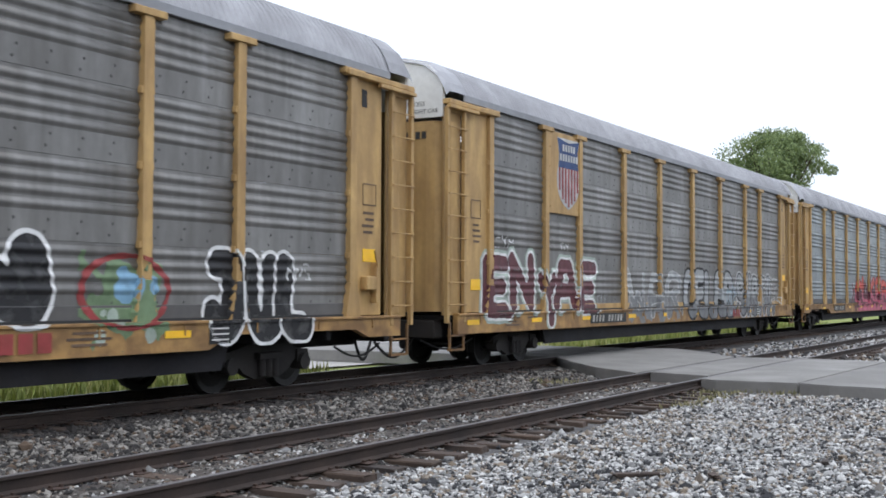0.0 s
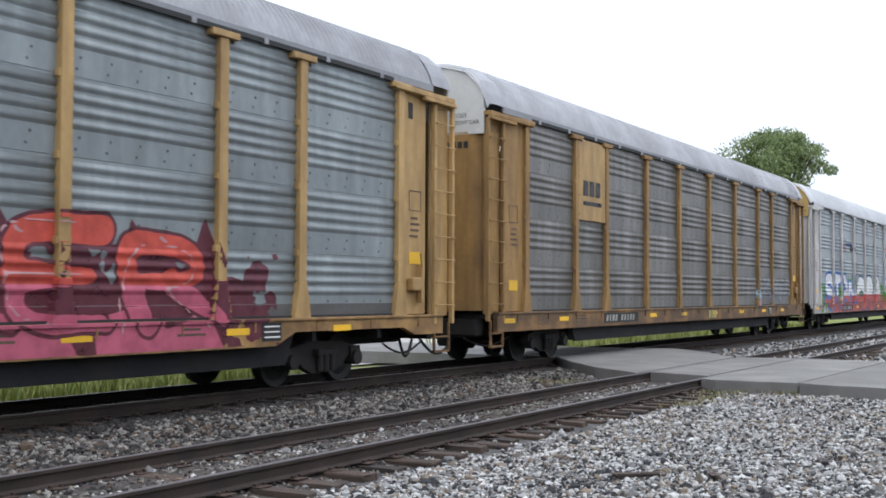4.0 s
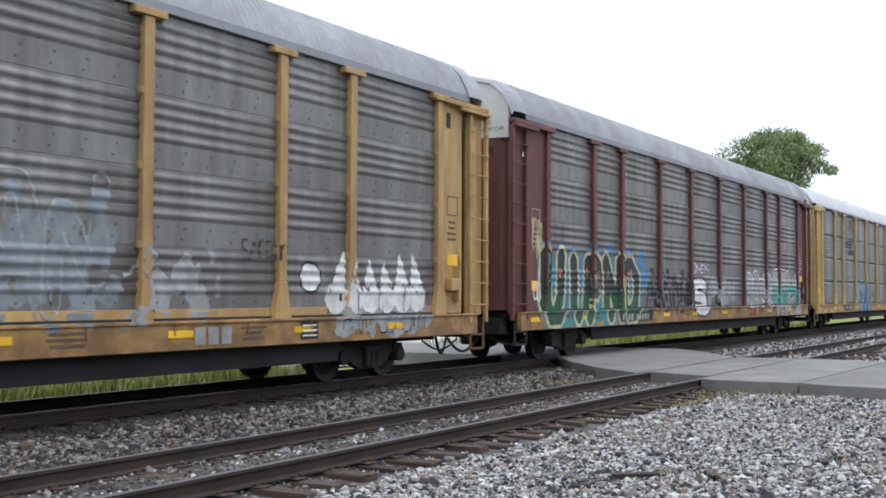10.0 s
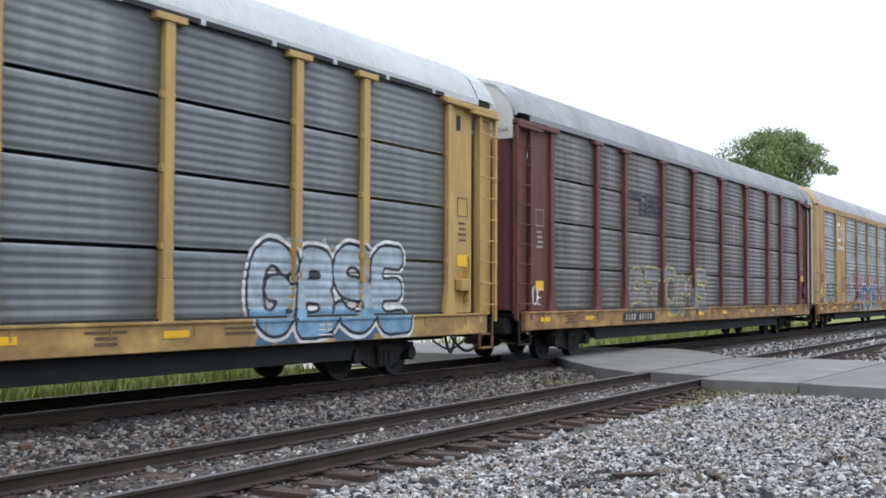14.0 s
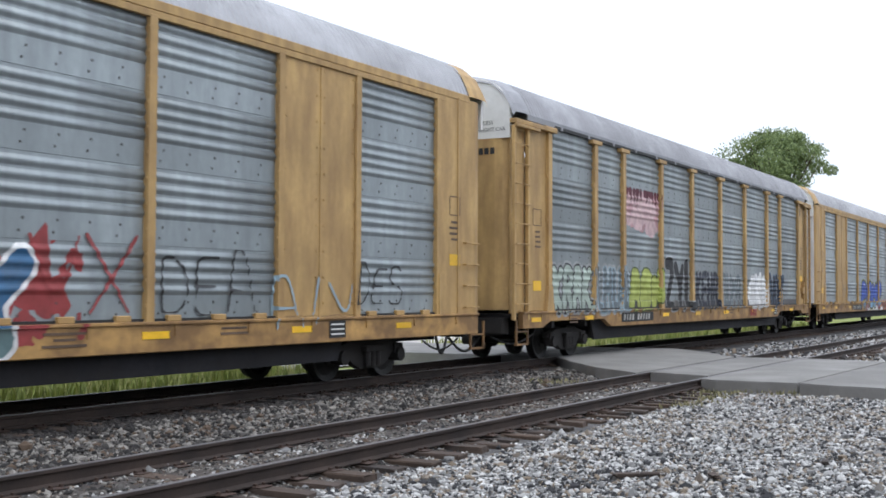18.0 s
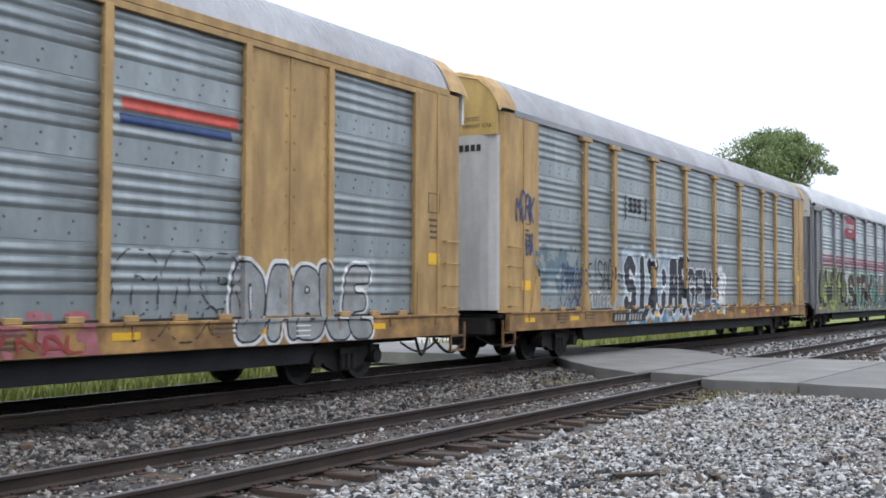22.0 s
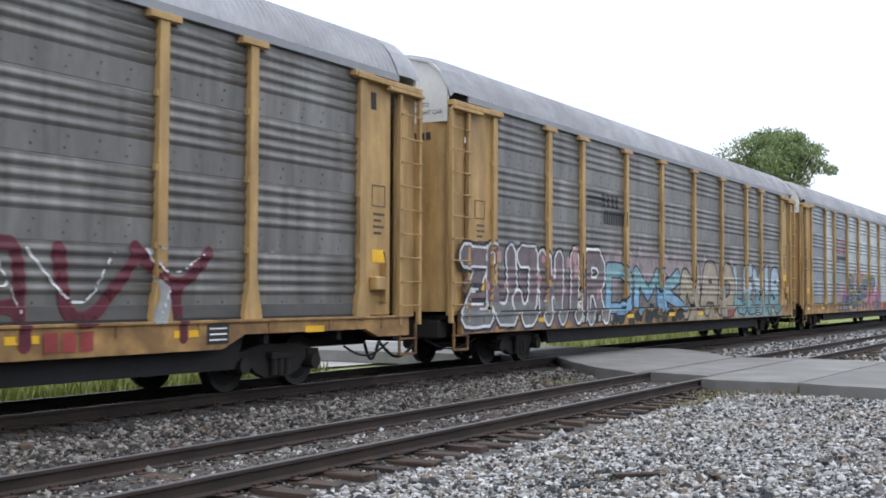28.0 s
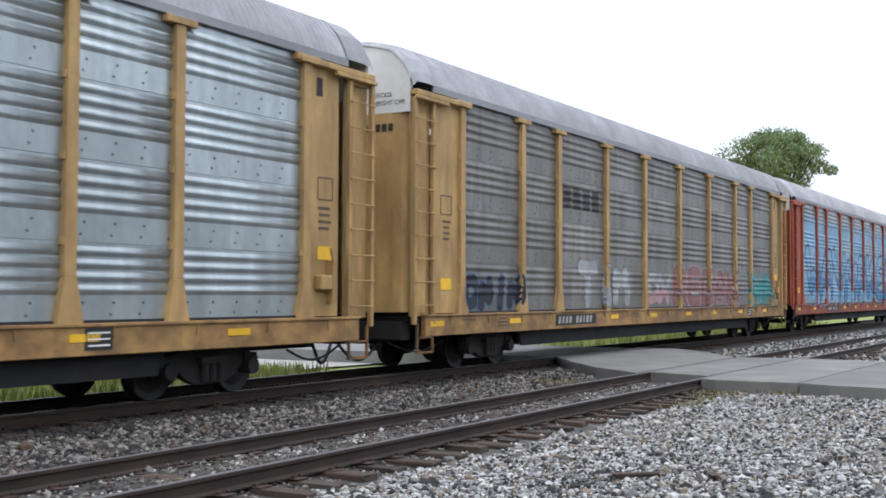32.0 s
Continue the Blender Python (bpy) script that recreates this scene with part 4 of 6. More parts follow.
def autorack(spec, centre, index):
    """One enclosed car carrier with its parts; spec names its look."""
    rng = random.Random(100 + index)
    body, sheet, kind = BODY[spec["body"]], PANEL[spec["sheet"]], spec["kind"]
    plated, flush = spec.get("plated", False), spec.get("flush", False)
    posts = PLATED_POSTS if plated else POSTS
    car = tagged(new("autorack_car"), spec["label"], "railway car", "cars of the passing train")
    rise = spec.get("crown", 1.0)
    crown = Matrix.Translation((0, 0, 5.28 * (1 - rise))) @ Matrix.Diagonal((1, 1, rise, 1))
    place("roof", roof_mesh(), ROOF[spec["roof"]], car, crown)
    place("underframe", underframe_mesh(), M["steel_dark"], car)
    place("side_sill", sill_mesh(-1, spec.get("notched", False)), SILL[spec.get("sill", spec["body"])], car)
    place("side_sill", sill_mesh(1, spec.get("notched", False)), body, car)
    place("far_wall", far_wall_mesh(), sheet, car)
    place("roof_rail", roof_rail_mesh(), body if plated else ROOF[spec.get("rail", "fascia")], car)
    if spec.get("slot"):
        place("eave_slot", eave_slot_mesh(), M["black_mark_and_shade"], car)
        for i, x in enumerate(np.arange(-11.2, 11.3, 1.6)):
            place("eave_clip", eave_clip_mesh(), ROOF[spec["roof"]], car, pose(float(x), 0, 0))
    dark = spec.get("dark", ())
    for i, (a, b) in enumerate(zip(posts, posts[1:])):
        if plated and i in (1, 7):
            place("plate", plate_bay_mesh(b - a - 0.02), body, car, pose(a + 0.01, 0, 0))
            continue
        for lo, hi in zip(LEVELS, LEVELS[1:]):
            gap = 0.05 if kind == "even" else 0.0
            place("side_sheet", sheet_mesh(kind, b - a - 0.02, hi - lo - gap), PANEL["mid"] if i in dark else sheet, car, pose(a + 0.01, SIDE + 0.10, lo))
    top = kick_height(spec)
    if top:
        for a, b in zip(posts, posts[1:]):
            place("kick_plate", kick_mesh(b - a - 0.2, top), SOOT if top > 1.15 else body, car, pose(a + 0.1, 0, 0))
    # solid black strip, shade of the floor gap put in as colour
    place("floor_slot", box_mesh("floor_slot", -11.8, SIDE + 0.055, 0.982, 11.8, SIDE + 0.098, 1.018), M["black_mark_and_shade"], car)
    for i, x in enumerate(posts):
        if plated:
            place("post", slim_post_mesh(), body, car, pose(x, 0, 0))
        elif not (flush and i in (0, 9)):
            place("post", post_mesh(i in (0, 1, 2, 7, 8, 9) and not spec.get("slim_foot")), body, car, pose(x, 0, 0))
    if spec.get("bolts"):
        for x in posts[1:-1]:
            for k in range(9):
                for side in (-0.125, 0.125):
                    place("bolt", bolt_mesh(), M["pale_mark"], car, pose(x + side, SIDE + 0.06, 1.75 + 0.38 * k + 0.06 * side))
    if plated:
        place("cover_strip", cover_strip_mesh(), body, car)
    if flush:
        for a, b in zip(posts, posts[1:]):
            if b - a > 2.3:
                for k in range(3):
                    place("stake_tab", tab_mesh(), body, car, pose(a + (b - a) * (k + 0.5) / 3, SIDE + 0.03, 0.98))
    for s in (-1, 1):
        place("roof_cap", end_cap_mesh(s), body if flush else ROOF[spec["roof"]], car, crown)
        place("gable", gable_mesh(s), CAP[spec.get("cap", "white")], car, crown)
        for side in (-1, 1):
            place("end_door", door_mesh(s, side), BODY[spec.get("door", spec["body"])], car)
        if flush:
            plate = place("end_plate", flush_end_mesh(s), body, car)
            for i in range(4):
                place("grab_iron", grab_iron_mesh(s), body, plate, pose(0, 0, 1.1 + i * 0.42))
        else:
            place("corner_plate", corner_mesh(s), body, car)
            place("corner_bracket", bracket_mesh(s), body, car)
            stile = place("ladder", ladder_mesh(s), body, car)
            place("ladder_back", ladder_back_mesh(s), body, car)
            for i in range(9):
                place("rung", rung_mesh(s), body, stile, pose(0, 0, 1.15 + i * 0.43))
        place("coupler", coupler_mesh(s), M["truck"], car, pose(0, 0, -0.10))
        place("air_hose", hose_mesh(s), M["hose"], car, pose(0, 0, -0.06))
        place("brake_cable", cable_mesh(s), M["hose"], car, pose(0, 0, -0.04))
        place("sill_step", step_mesh(s), SILL["ochre"] if spec["body"] in ("yellow", "bright", "ochre") else M["truck"], car)
        truck = place("bogie", side_frame_mesh(), M["truck"], car, pose(s * 10.05, 0, RAIL_Z))
        place("side_frame", side_frame_mesh(), M["truck"], truck, pose(0, 0, 0, 0, 0, 180))
        for x in (-0.89, 0.89):
            place("wheelset", wheelset_meshes(), M["wheel"], truck, pose(x, 0, 0.425))
        if s > 0 and not flush:
            place("brake_housing", brake_box_mesh(), body, car)
            chip("dark_slot", car, 12.25, 4.72, 0.16, 0.30, M["black_mark_and_shade"], SIDE + 0.073)
        # stencils and placards on the end plates
        py = SIDE + (0.027 if flush else 0.072)
        tone = M["pale_mark"] if spec["body"] in ("maroon", "red") else M["faded_mark"]
        chip("placard", car, s * 12.42, 2.02 if s > 0 else 1.55, 0.40, 0.22, M["yellow_tape"], py, "yellow warning placard")
        for k in range(4):
            chip("stencil", car, s * 12.4 + rng.uniform(-0.03, 0.03), 2.42 + k * 0.11, rng.uniform(0.22, 0.36), 0.045, tone, py)
        for k in range(2):
            chip("stencil", car, s * 12.42, 3.25 - k * 0.36, 0.40, 0.018, tone, py)
        for k in (-0.2, 0.2):
            chip("stencil", car, s * 12.42 + k, 3.07, 0.018, 0.36, tone, py)
    # reflective tape along the sill, and number bars
    sy = SIDE - 0.024
    for x in np.arange(-12.6, 12.9, 2.85):
        chip("reflector", car, x + rng.uniform(-0.3, 0.3), 0.80, 0.5, 0.10, M["yellow_tape"], sy)
    # a board of small print, and stencilled notes in rows along the sill
    bx = 8.0 + rng.uniform(-0.6, 0.6)
    board = chip("notice_board", car, bx, 0.78, 0.46, 0.28, M["black_mark_and_shade"], sy, "small dark board with pale print")
    for k in range(3):
        chip("print_bar", board, 0.0, 0.08 - 0.08 * k, 0.36, 0.022, M["white_mark"], -0.006)
    for at in (-11.2, -9.6, -2.4, 2.7, 6.2):
        at += rng.uniform(-0.7, 0.7)
        for k in range(rng.randrange(1, 4)):
            chip("stencil", car, at, 0.86 - 0.075 * k, rng.uniform(0.3, 0.75), 0.034, M["faded_mark"], sy)
    nx = spec.get("number", -6.4)
    chip("number_plate", car, nx, 0.775, 2.35, 0.24, M["black_mark_and_shade"], sy - 0.004)
    x = nx - 0.98
    for k in range(10):
        if k != 4:
            place("number_bar", number_bar_mesh(0.075 if k in (1, 7) else 0.115), M["pale_mark"], car, pose(x, sy - 0.010, 0.775))
        x += 0.20
    car.matrix_basis = pose(centre, TRACK_Y, 0)
    return car


CARS = [
    (4.30, dict(body="yellow", sheet="grime", kind="band", roof="grey", notched=True, label="dirty yellow autorack car with black bubble graffiti")),
    (32.99, dict(body="yellow", sheet="grime", kind="band", roof="grey", kick="body", number=-5.6, crown=0.88, label="grimy yellow autorack car with a shield emblem")),
    (61.71, dict(body="yellow", sheet="slate", kind="band", roof="grey", notched=True, slot=True, label="yellow autorack car with red graffiti letters")),
    (90.57, dict(body="ochre", sheet="soot", kind="band", roof="light", sill="ochre", slot=True, crown=1.10, label="rusty ochre autorack car with dark soiled sheets")),
    (119.42, dict(body="white", sheet="silver", kind="band", roof="white", cap="yellow", dark=(1, 7), rail="white", slot=True, crown=1.07, label="white autorack car with large colourful graffiti")),
    (148.04, dict(body="yellow", sheet="grime", kind="band", roof="grey", kick="body", number=-5.9, label="yellow autorack car with a green emblem panel")),
    (176.61, dict(body="maroon", sheet="soot", kind="band", roof="grey", sill="yellow", label="maroon autorack car with teal and yellow graffiti")),
    (204.76, dict(body="bright", sheet="clean", kind="even", roof="white", rail="white", slot=True, crown=0.93, label="bright yellow autorack car with clean grey sheets")),
    (233.14, dict(body="maroon", sheet="soot", kind="even", roof="grey", sill="yellow", label="maroon autorack car with dark grey sheets")),
    (261.37, dict(body="yellow", sheet="silver", kind="band", roof="light", plated=True, flush=True, door="white", number=-4.6, label="yellow autorack car with plated bays and pale sheets")),
    (290.00, dict(body="yellow", sheet="slate", kind="band", roof="grey", notched=True, slot=True, label="yellow autorack car with a row of graffiti tags")),
    (318.53, dict(body="yellow", sheet="silver", kind="band", roof="light", plated=True, flush=True, door="white", number=-4.9, label="yellow autorack car with blue bubble graffiti")),
    (347.33, dict(body="yellow", sheet="silver", kind="band", roof="light", flush=True, bolts=True, door="white", cap="yellow", label="yellow autorack car with big black block letters")),
    (375.92, dict(body="grey", sheet="bright", kind="band", roof="white", rail="light", number=-5.2, slot=True, crown=1.07, label="grey autorack car with a red sign and dark graffiti")),
    (404.93, dict(body="yellow", sheet="soot", kind="band", roof="grey", notched=True, label="yellow autorack car with maroon and white scrawls")),
    (433.50, dict(body="yellow", sheet="grime", kind="band", roof="grey", label="yellow autorack car covered in pale graffiti letters")),
    (462.24, dict(body="yellow", sheet="bright", kind="band", roof="grey", dark=(0, 2), number=-5.8, label="yellow autorack car with shiny sheets and a wild graffiti")),
    (491.03, dict(body="yellow", sheet="grime", kind="band", roof="grey", label="yellow autorack car with faded dark graffiti")),
    (519.5, dict(body="red", sheet="silver", kind="band", roof="light", label="orange red autorack car with a light blue mural")),
]
TRAIN = [autorack(spec, centre, i) for i, (centre, spec) in enumerate(CARS)]


# ---- paint on the cars: graffiti, emblems and stencilled bars ----
COLOURS = {
    "black": (0.012, 0.012, 0.014), "charcoal": (0.035, 0.035, 0.038), "ink": (0.016, 0.020, 0.035), "white": (0.50, 0.50, 0.49), "chalk": (0.74, 0.74, 0.73), "ash": (0.33, 0.34, 0.34),
    "smoke": (0.19, 0.195, 0.20), "maroon": (0.10, 0.025, 0.032), "wine": (0.10, 0.015, 0.028), "red": (0.42, 0.050, 0.050),
    "pink": (0.48, 0.10, 0.16), "mint": (0.38, 0.45, 0.39), "sage": (0.16, 0.24, 0.13), "skyblue": (0.22, 0.40, 0.56), "paleblue": (0.30, 0.41, 0.47),
    "brick": (0.30, 0.045, 0.045), "green": (0.10, 0.26, 0.05), "lime": (0.38, 0.43, 0.10), "navy": (0.022, 0.055, 0.16), "blue": (0.045, 0.12, 0.45),
    "azure": (0.06, 0.22, 0.40), "steelblue": (0.07, 0.14, 0.24), "vermilion": (0.55, 0.075, 0.05), "plum": (0.10, 0.035, 0.065), "teal": (0.03, 0.25, 0.27),
    "turquoise": (0.10, 0.34, 0.31), "darkgreen": (0.015, 0.075, 0.05), "cream": (0.55, 0.49, 0.26), "coral": (0.55, 0.16, 0.11), "olive": (0.24, 0.25, 0.08),
    "straw": (0.45, 0.40, 0.14), "blush": (0.48, 0.28, 0.29), "rose": (0.42, 0.15, 0.17), "salmonred": (0.46, 0.085, 0.065), "plumgrey": (0.16, 0.12, 0.13), "inkgreen": (0.010, 0.022, 0.022),
    "deepgreen": (0.008, 0.085, 0.045), "slatepale": (0.24, 0.27, 0.29), "skypale": (0.40, 0.49, 0.55), "brownwash": (0.16, 0.115, 0.085), "bluesteel": (0.035, 0.12, 0.24), "tealgrey": (0.10, 0.16, 0.165),
    "slate": (0.14, 0.17, 0.185), "olivedark": (0.08, 0.10, 0.03), "rosepale": (0.60, 0.42, 0.42), "rosewood": (0.25, 0.115, 0.115), "royal": (0.045, 0.10, 0.42), "steelwash": (0.13, 0.19, 0.22),
    "brickred": (0.27, 0.035, 0.055), "limegrey": (0.21, 0.23, 0.09), "seagreen": (0.10, 0.19, 0.16), "coralpale": (0.42, 0.22, 0.16), "brickdark": (0.16, 0.02, 0.03), "blushgrey": (0.34, 0.27, 0.28),
    "turquoisepale": (0.20, 0.36, 0.39), "sand": (0.38, 0.33, 0.24), "rosepink": (0.46, 0.19, 0.26), "dullblue": (0.10, 0.14, 0.21), "redfaded": (0.42, 0.10, 0.12),
}


def post_half(z):
    return 0.095 if z > 1.55 else 0.095 + 0.125 * min(1, (1.55 - z) / 0.62)


def skin(spec, x, z):
    """How far out the car's near side lies at (x, z)."""
    if z < 0.935:
        return SIDE - 0.02
    if z < 0.98:
        return SIDE - 0.05
    if z < kick_height(spec) and abs(x) < 11.8:
        return SIDE + (0.083 if min(abs(x - q) for q in POSTS) > post_half(z) else -0.012)
    posts = PLATED_POSTS if spec.get("plated") else POSTS
    d = min(abs(x - q) for q in posts)
    if spec.get("plated"):
        if d < 0.076:
            return SIDE + 0.01
        if abs(x) > 11.8:
            return SIDE + 0.03
        if 7.06 < abs(x) < 9.15 and (x < -7.06 or x > 7.0):
            return SIDE + 0.055
    else:
        if d < post_half(z) + 0.001:
            return SIDE - 0.012
        if abs(x) > 11.9:
            return SIDE + (0.03 if spec.get("flush") else 0.075 if abs(x) < 12.95 else -0.03)
    return SIDE + 0.10 - stand_out(spec["kind"], round(z, 3))


def sliced(polys, axis, cuts):
    """Convex outlines cut apart at the given heights (or places along the car)."""
    out = []
    for q in polys:
        lo, hi = min(v[axis] for v in q), max(v[axis] for v in q)
        for c in cuts:
            if c > hi - 1e-4:
                break
            if c > lo + 1e-4:
                low, high = [], []
                for v, w in zip(q, q[1:] + q[:1]):
                    (low if v[axis] <= c else high).append(v)
                    if (v[axis] - c) * (w[axis] - c) < 0 or (v[axis] <= c) != (w[axis] <= c):
                        k = (c - v[axis]) / (w[axis] - v[axis])
                        m = tuple(v[j] + (w[j] - v[j]) * k for j in range(3))
                        low.append(m)
                        high.append(m)
                if len(low) > 2:
                    out.append(low)
                q = high
                if len(q) < 3:
                    break
        if len(q) > 2:
            out.append(q)
    return out


def drape(polys, spec):
    """Lay convex outlines of (x, z, height) over the ribs and posts of the car's side."""
    cuts = [0.934, 0.937, 0.978, 0.982, 1.02]
    if kick_height(spec):
        cuts += [kick_height(spec), kick_height(spec) + 0.004]
    for a, b in zip(LEVELS, LEVELS[1:]):
        cuts += [a + z for z, _ in profile(spec["kind"], b - a)]
    polys = sliced(polys, 1, sorted(float(c) for c in cuts))
    posts = PLATED_POSTS if spec.get("plated") else POSTS
    w = 0.076 if spec.get("plated") else 0.096
    polys = sliced(polys, 0, sorted(q + side * x for q in posts for side in (-1, 1) for x in ((w, w + 0.004) if spec.get("plated") else (w, w + 0.004, 0.122, 0.15, 0.185, 0.222))))
    made, verts, faces = {}, [], []
    for q in polys:
        vs = []
        # the black strip standing for the shaded slot over the sill takes no paint
        if max(v[1] for v in q) < 1.021 and min(v[1] for v in q) > 0.981 and -11.75 < q[0][0] < 11.75 and min(abs(q[0][0] - a) for a in posts) > 0.25:
            continue
        for x, z, up in q:
            key = (round(x, 4), round(z, 4))
            if key not in made:
                made[key] = len(verts)
                verts.append((x, skin(spec, x, z) - up, z))
            if made[key] not in vs:
                vs.append(made[key])
        if len(vs) > 2:
            faces.append(vs)
    return verts, faces


def bar(ax, az, bx, bz, w, grow=0.0):
    """A stroke from a to b of width w as four corners, grown all round."""
    d = Vector((bx - ax, bz - az))
    n = d.length or 1e-6
    d /= n
    s = Vector((-d.y, d.x)) * (w / 2 + grow)
    d *= grow
    return [(ax - d.x + s.x, az - d.y + s.y), (ax - d.x - s.x, az - d.y - s.y), (bx + d.x - s.x, bz + d.y - s.y), (bx + d.x + s.x, bz + d.y + s.y)]


# strokes of each letter on a grid of 8 by 8: pairs of digits, across and up
STROKES = {
    "A": "00 28 48 68 80|13 73", "B": "00 08 58 77 75 54 04|54 73 71 50 00", "C": "77 58 28 06 02 20 50 71", "D": "00 08 48 76 72 40 00", "E": "78 08 04 00 70|04 64",
    "F": "78 08 00|04 64", "G": "77 58 28 06 02 20 50 72 74 44", "H": "08 00|78 70|04 74", "I": "48 40", "J": "18 68 62 40 20 02", "K": "08 00|78 04 80", "L": "08 00 70",
    "M": "00 08 43 88 80", "N": "00 08 70 78", "O": "28 06 02 20 60 82 86 68 28", "P": "00 08 58 77 75 54 04", "Q": "28 06 02 20 60 82 86 68 28|53 80", "R": "00 08 58 77 75 54 04|44 80",
    "S": "77 58 28 07 05 24 54 73 71 50 20 01", "T": "08 88|48 40", "U": "08 02 20 60 82 88", "V": "08 40 88", "W": "08 20 45 60 88", "X": "08 80|88 00", "Y": "08 44 88|44 40",
    "Z": "08 88 00 80", ":": "46 45|42 41",
}
GRID = 0.05


def letter_lines(char, field, lean, flare, smooth):
    """The centre lines of a letter, fitted into a field (x0, x1, z0, z1) of the car's side."""
    x0, x1, z0, z1 = field
    lines = []
    for stroke in STROKES[char].split("|"):
        pts = [(int(p[0]) / 8, int(p[1]) / 8) for p in stroke.split()]
        if smooth and len(pts) > 2:
            for _ in range(2):
                cut = [pts[0]]
                for (a, b), (c, d) in zip(pts, pts[1:]):
                    cut += [(a * 0.75 + c * 0.25, b * 0.75 + d * 0.25), (a * 0.25 + c * 0.75, b * 0.25 + d * 0.75)]
                pts = cut + [pts[-1]]
        lines.append([(x0 + (0.5 + (u - 0.5) * (1 + flare * (v - 0.5)) + lean * (v - 0.5)) * (x1 - x0), z0 + v * (z1 - z0)) for u, v in pts])
    return lines


def brushed(X, Z, lines, thick, thin, square):
    """Distance of every place from the edge of the brushed lines, below 0 on the paint; square: a chisel tip."""
    best = np.full(X.shape, 9.0)
    for pts in lines:
        total = sum(math.dist(a, b) for a, b in zip(pts, pts[1:])) or 1.0
        run = 0.0
        for a, b in zip(pts, pts[1:]):
            n = math.dist(a, b)
            if n < 1e-6:
                continue
            t = np.clip(((X - a[0]) * (b[0] - a[0]) + (Z - a[1]) * (b[1] - a[1])) / n ** 2, 0, 1)
            dx, dz = np.abs(X - a[0] - t * (b[0] - a[0])), np.abs(Z - a[1] - t * (b[1] - a[1]))
            d = np.maximum(np.maximum(dx, dz), 0.75 * (dx + dz)) if square else np.hypot(dx, dz)
            best = np.minimum(best, d - (thick + (thin - thick) * (run + t * n) / total))
            run += n
    return best


def wobble(X, Z, seed, size, amount):
    """Smooth unevenness of a sprayed edge."""
    r = random.Random(seed)
    total = np.zeros(X.shape)
    for k in (1.0, 2.3, 4.1):
        a = r.uniform(0, 6.28)
        total += np.sin((X * math.cos(a) + Z * math.sin(a)) * k * 6.28 / size + r.uniform(0, 6.28)) * np.sin((Z * math.cos(a) - X * math.sin(a)) * k * 5.1 / size + r.uniform(0, 6.28)) / k
    return total * amount


def painted(field, xs, zs):
    """Convex outlines that cover where the field is below 0: whole runs inside, cut cells along the edge."""
    inside = field < 0
    near = field.tolist()
    xs, zs = xs.tolist(), zs.tolist()
    polys = []
    for j in range(len(zs) - 1):
        za, zb = zs[j], zs[j + 1]
        full = inside[j, :-1] & inside[j, 1:] & inside[j + 1, :-1] & inside[j + 1, 1:]
        some = (inside[j, :-1] | inside[j, 1:] | inside[j + 1, :-1] | inside[j + 1, 1:]) & ~full
        i = 0
        while i < len(full):
            if full[i]:
                k = i
                while k < len(full) and full[k] and k - i < 24:
                    k += 1
                polys.append([(xs[i], za), (xs[k], za), (xs[k], zb), (xs[i], zb)])
                i = k
            else:
                i += 1
        for i in np.flatnonzero(some):
            i = int(i)
            ring = [(xs[i], za, near[j][i]), (xs[i + 1], za, near[j][i + 1]), (xs[i + 1], zb, near[j + 1][i + 1]), (xs[i], zb, near[j + 1][i])]
            out = []
            for p, q in zip(ring, ring[1:] + ring[:1]):
                if p[2] < 0:
                    out.append((p[0], p[1]))
                if (p[2] < 0) != (q[2] < 0):
                    t = p[2] / (p[2] - q[2])
                    out.append((p[0] + (q[0] - p[0]) * t, p[1] + (q[1] - p[1]) * t))
            if len(out) > 2:
                polys.append(out)
    return polys


def net(x0, x1, z0, z1, pad):
    xs = np.arange(x0 - pad, x1 + pad + GRID, GRID)
    zs = np.arange(max(0.585, z0 - pad), min(5.05, z1 + pad) + GRID * 0.5, GRID)
    return xs, zs, *np.meshgrid(xs, zs)


def coat(car_index, name, polys, color, up, loose=False):
    """Lay flat outlines as one film of paint over the car's side."""
    if polys:
        verts, faces = drape([[(x, z, up) for x, z in q] for q in polys], CARS[car_index][1])
        me = bpy.data.meshes.new(name)
        me.from_pydata(verts, [], faces)
        film = place(name, me, paint(color, COLOURS[color]), TRAIN[car_index])
        if loose:
            tagged(film, kind="stuff")


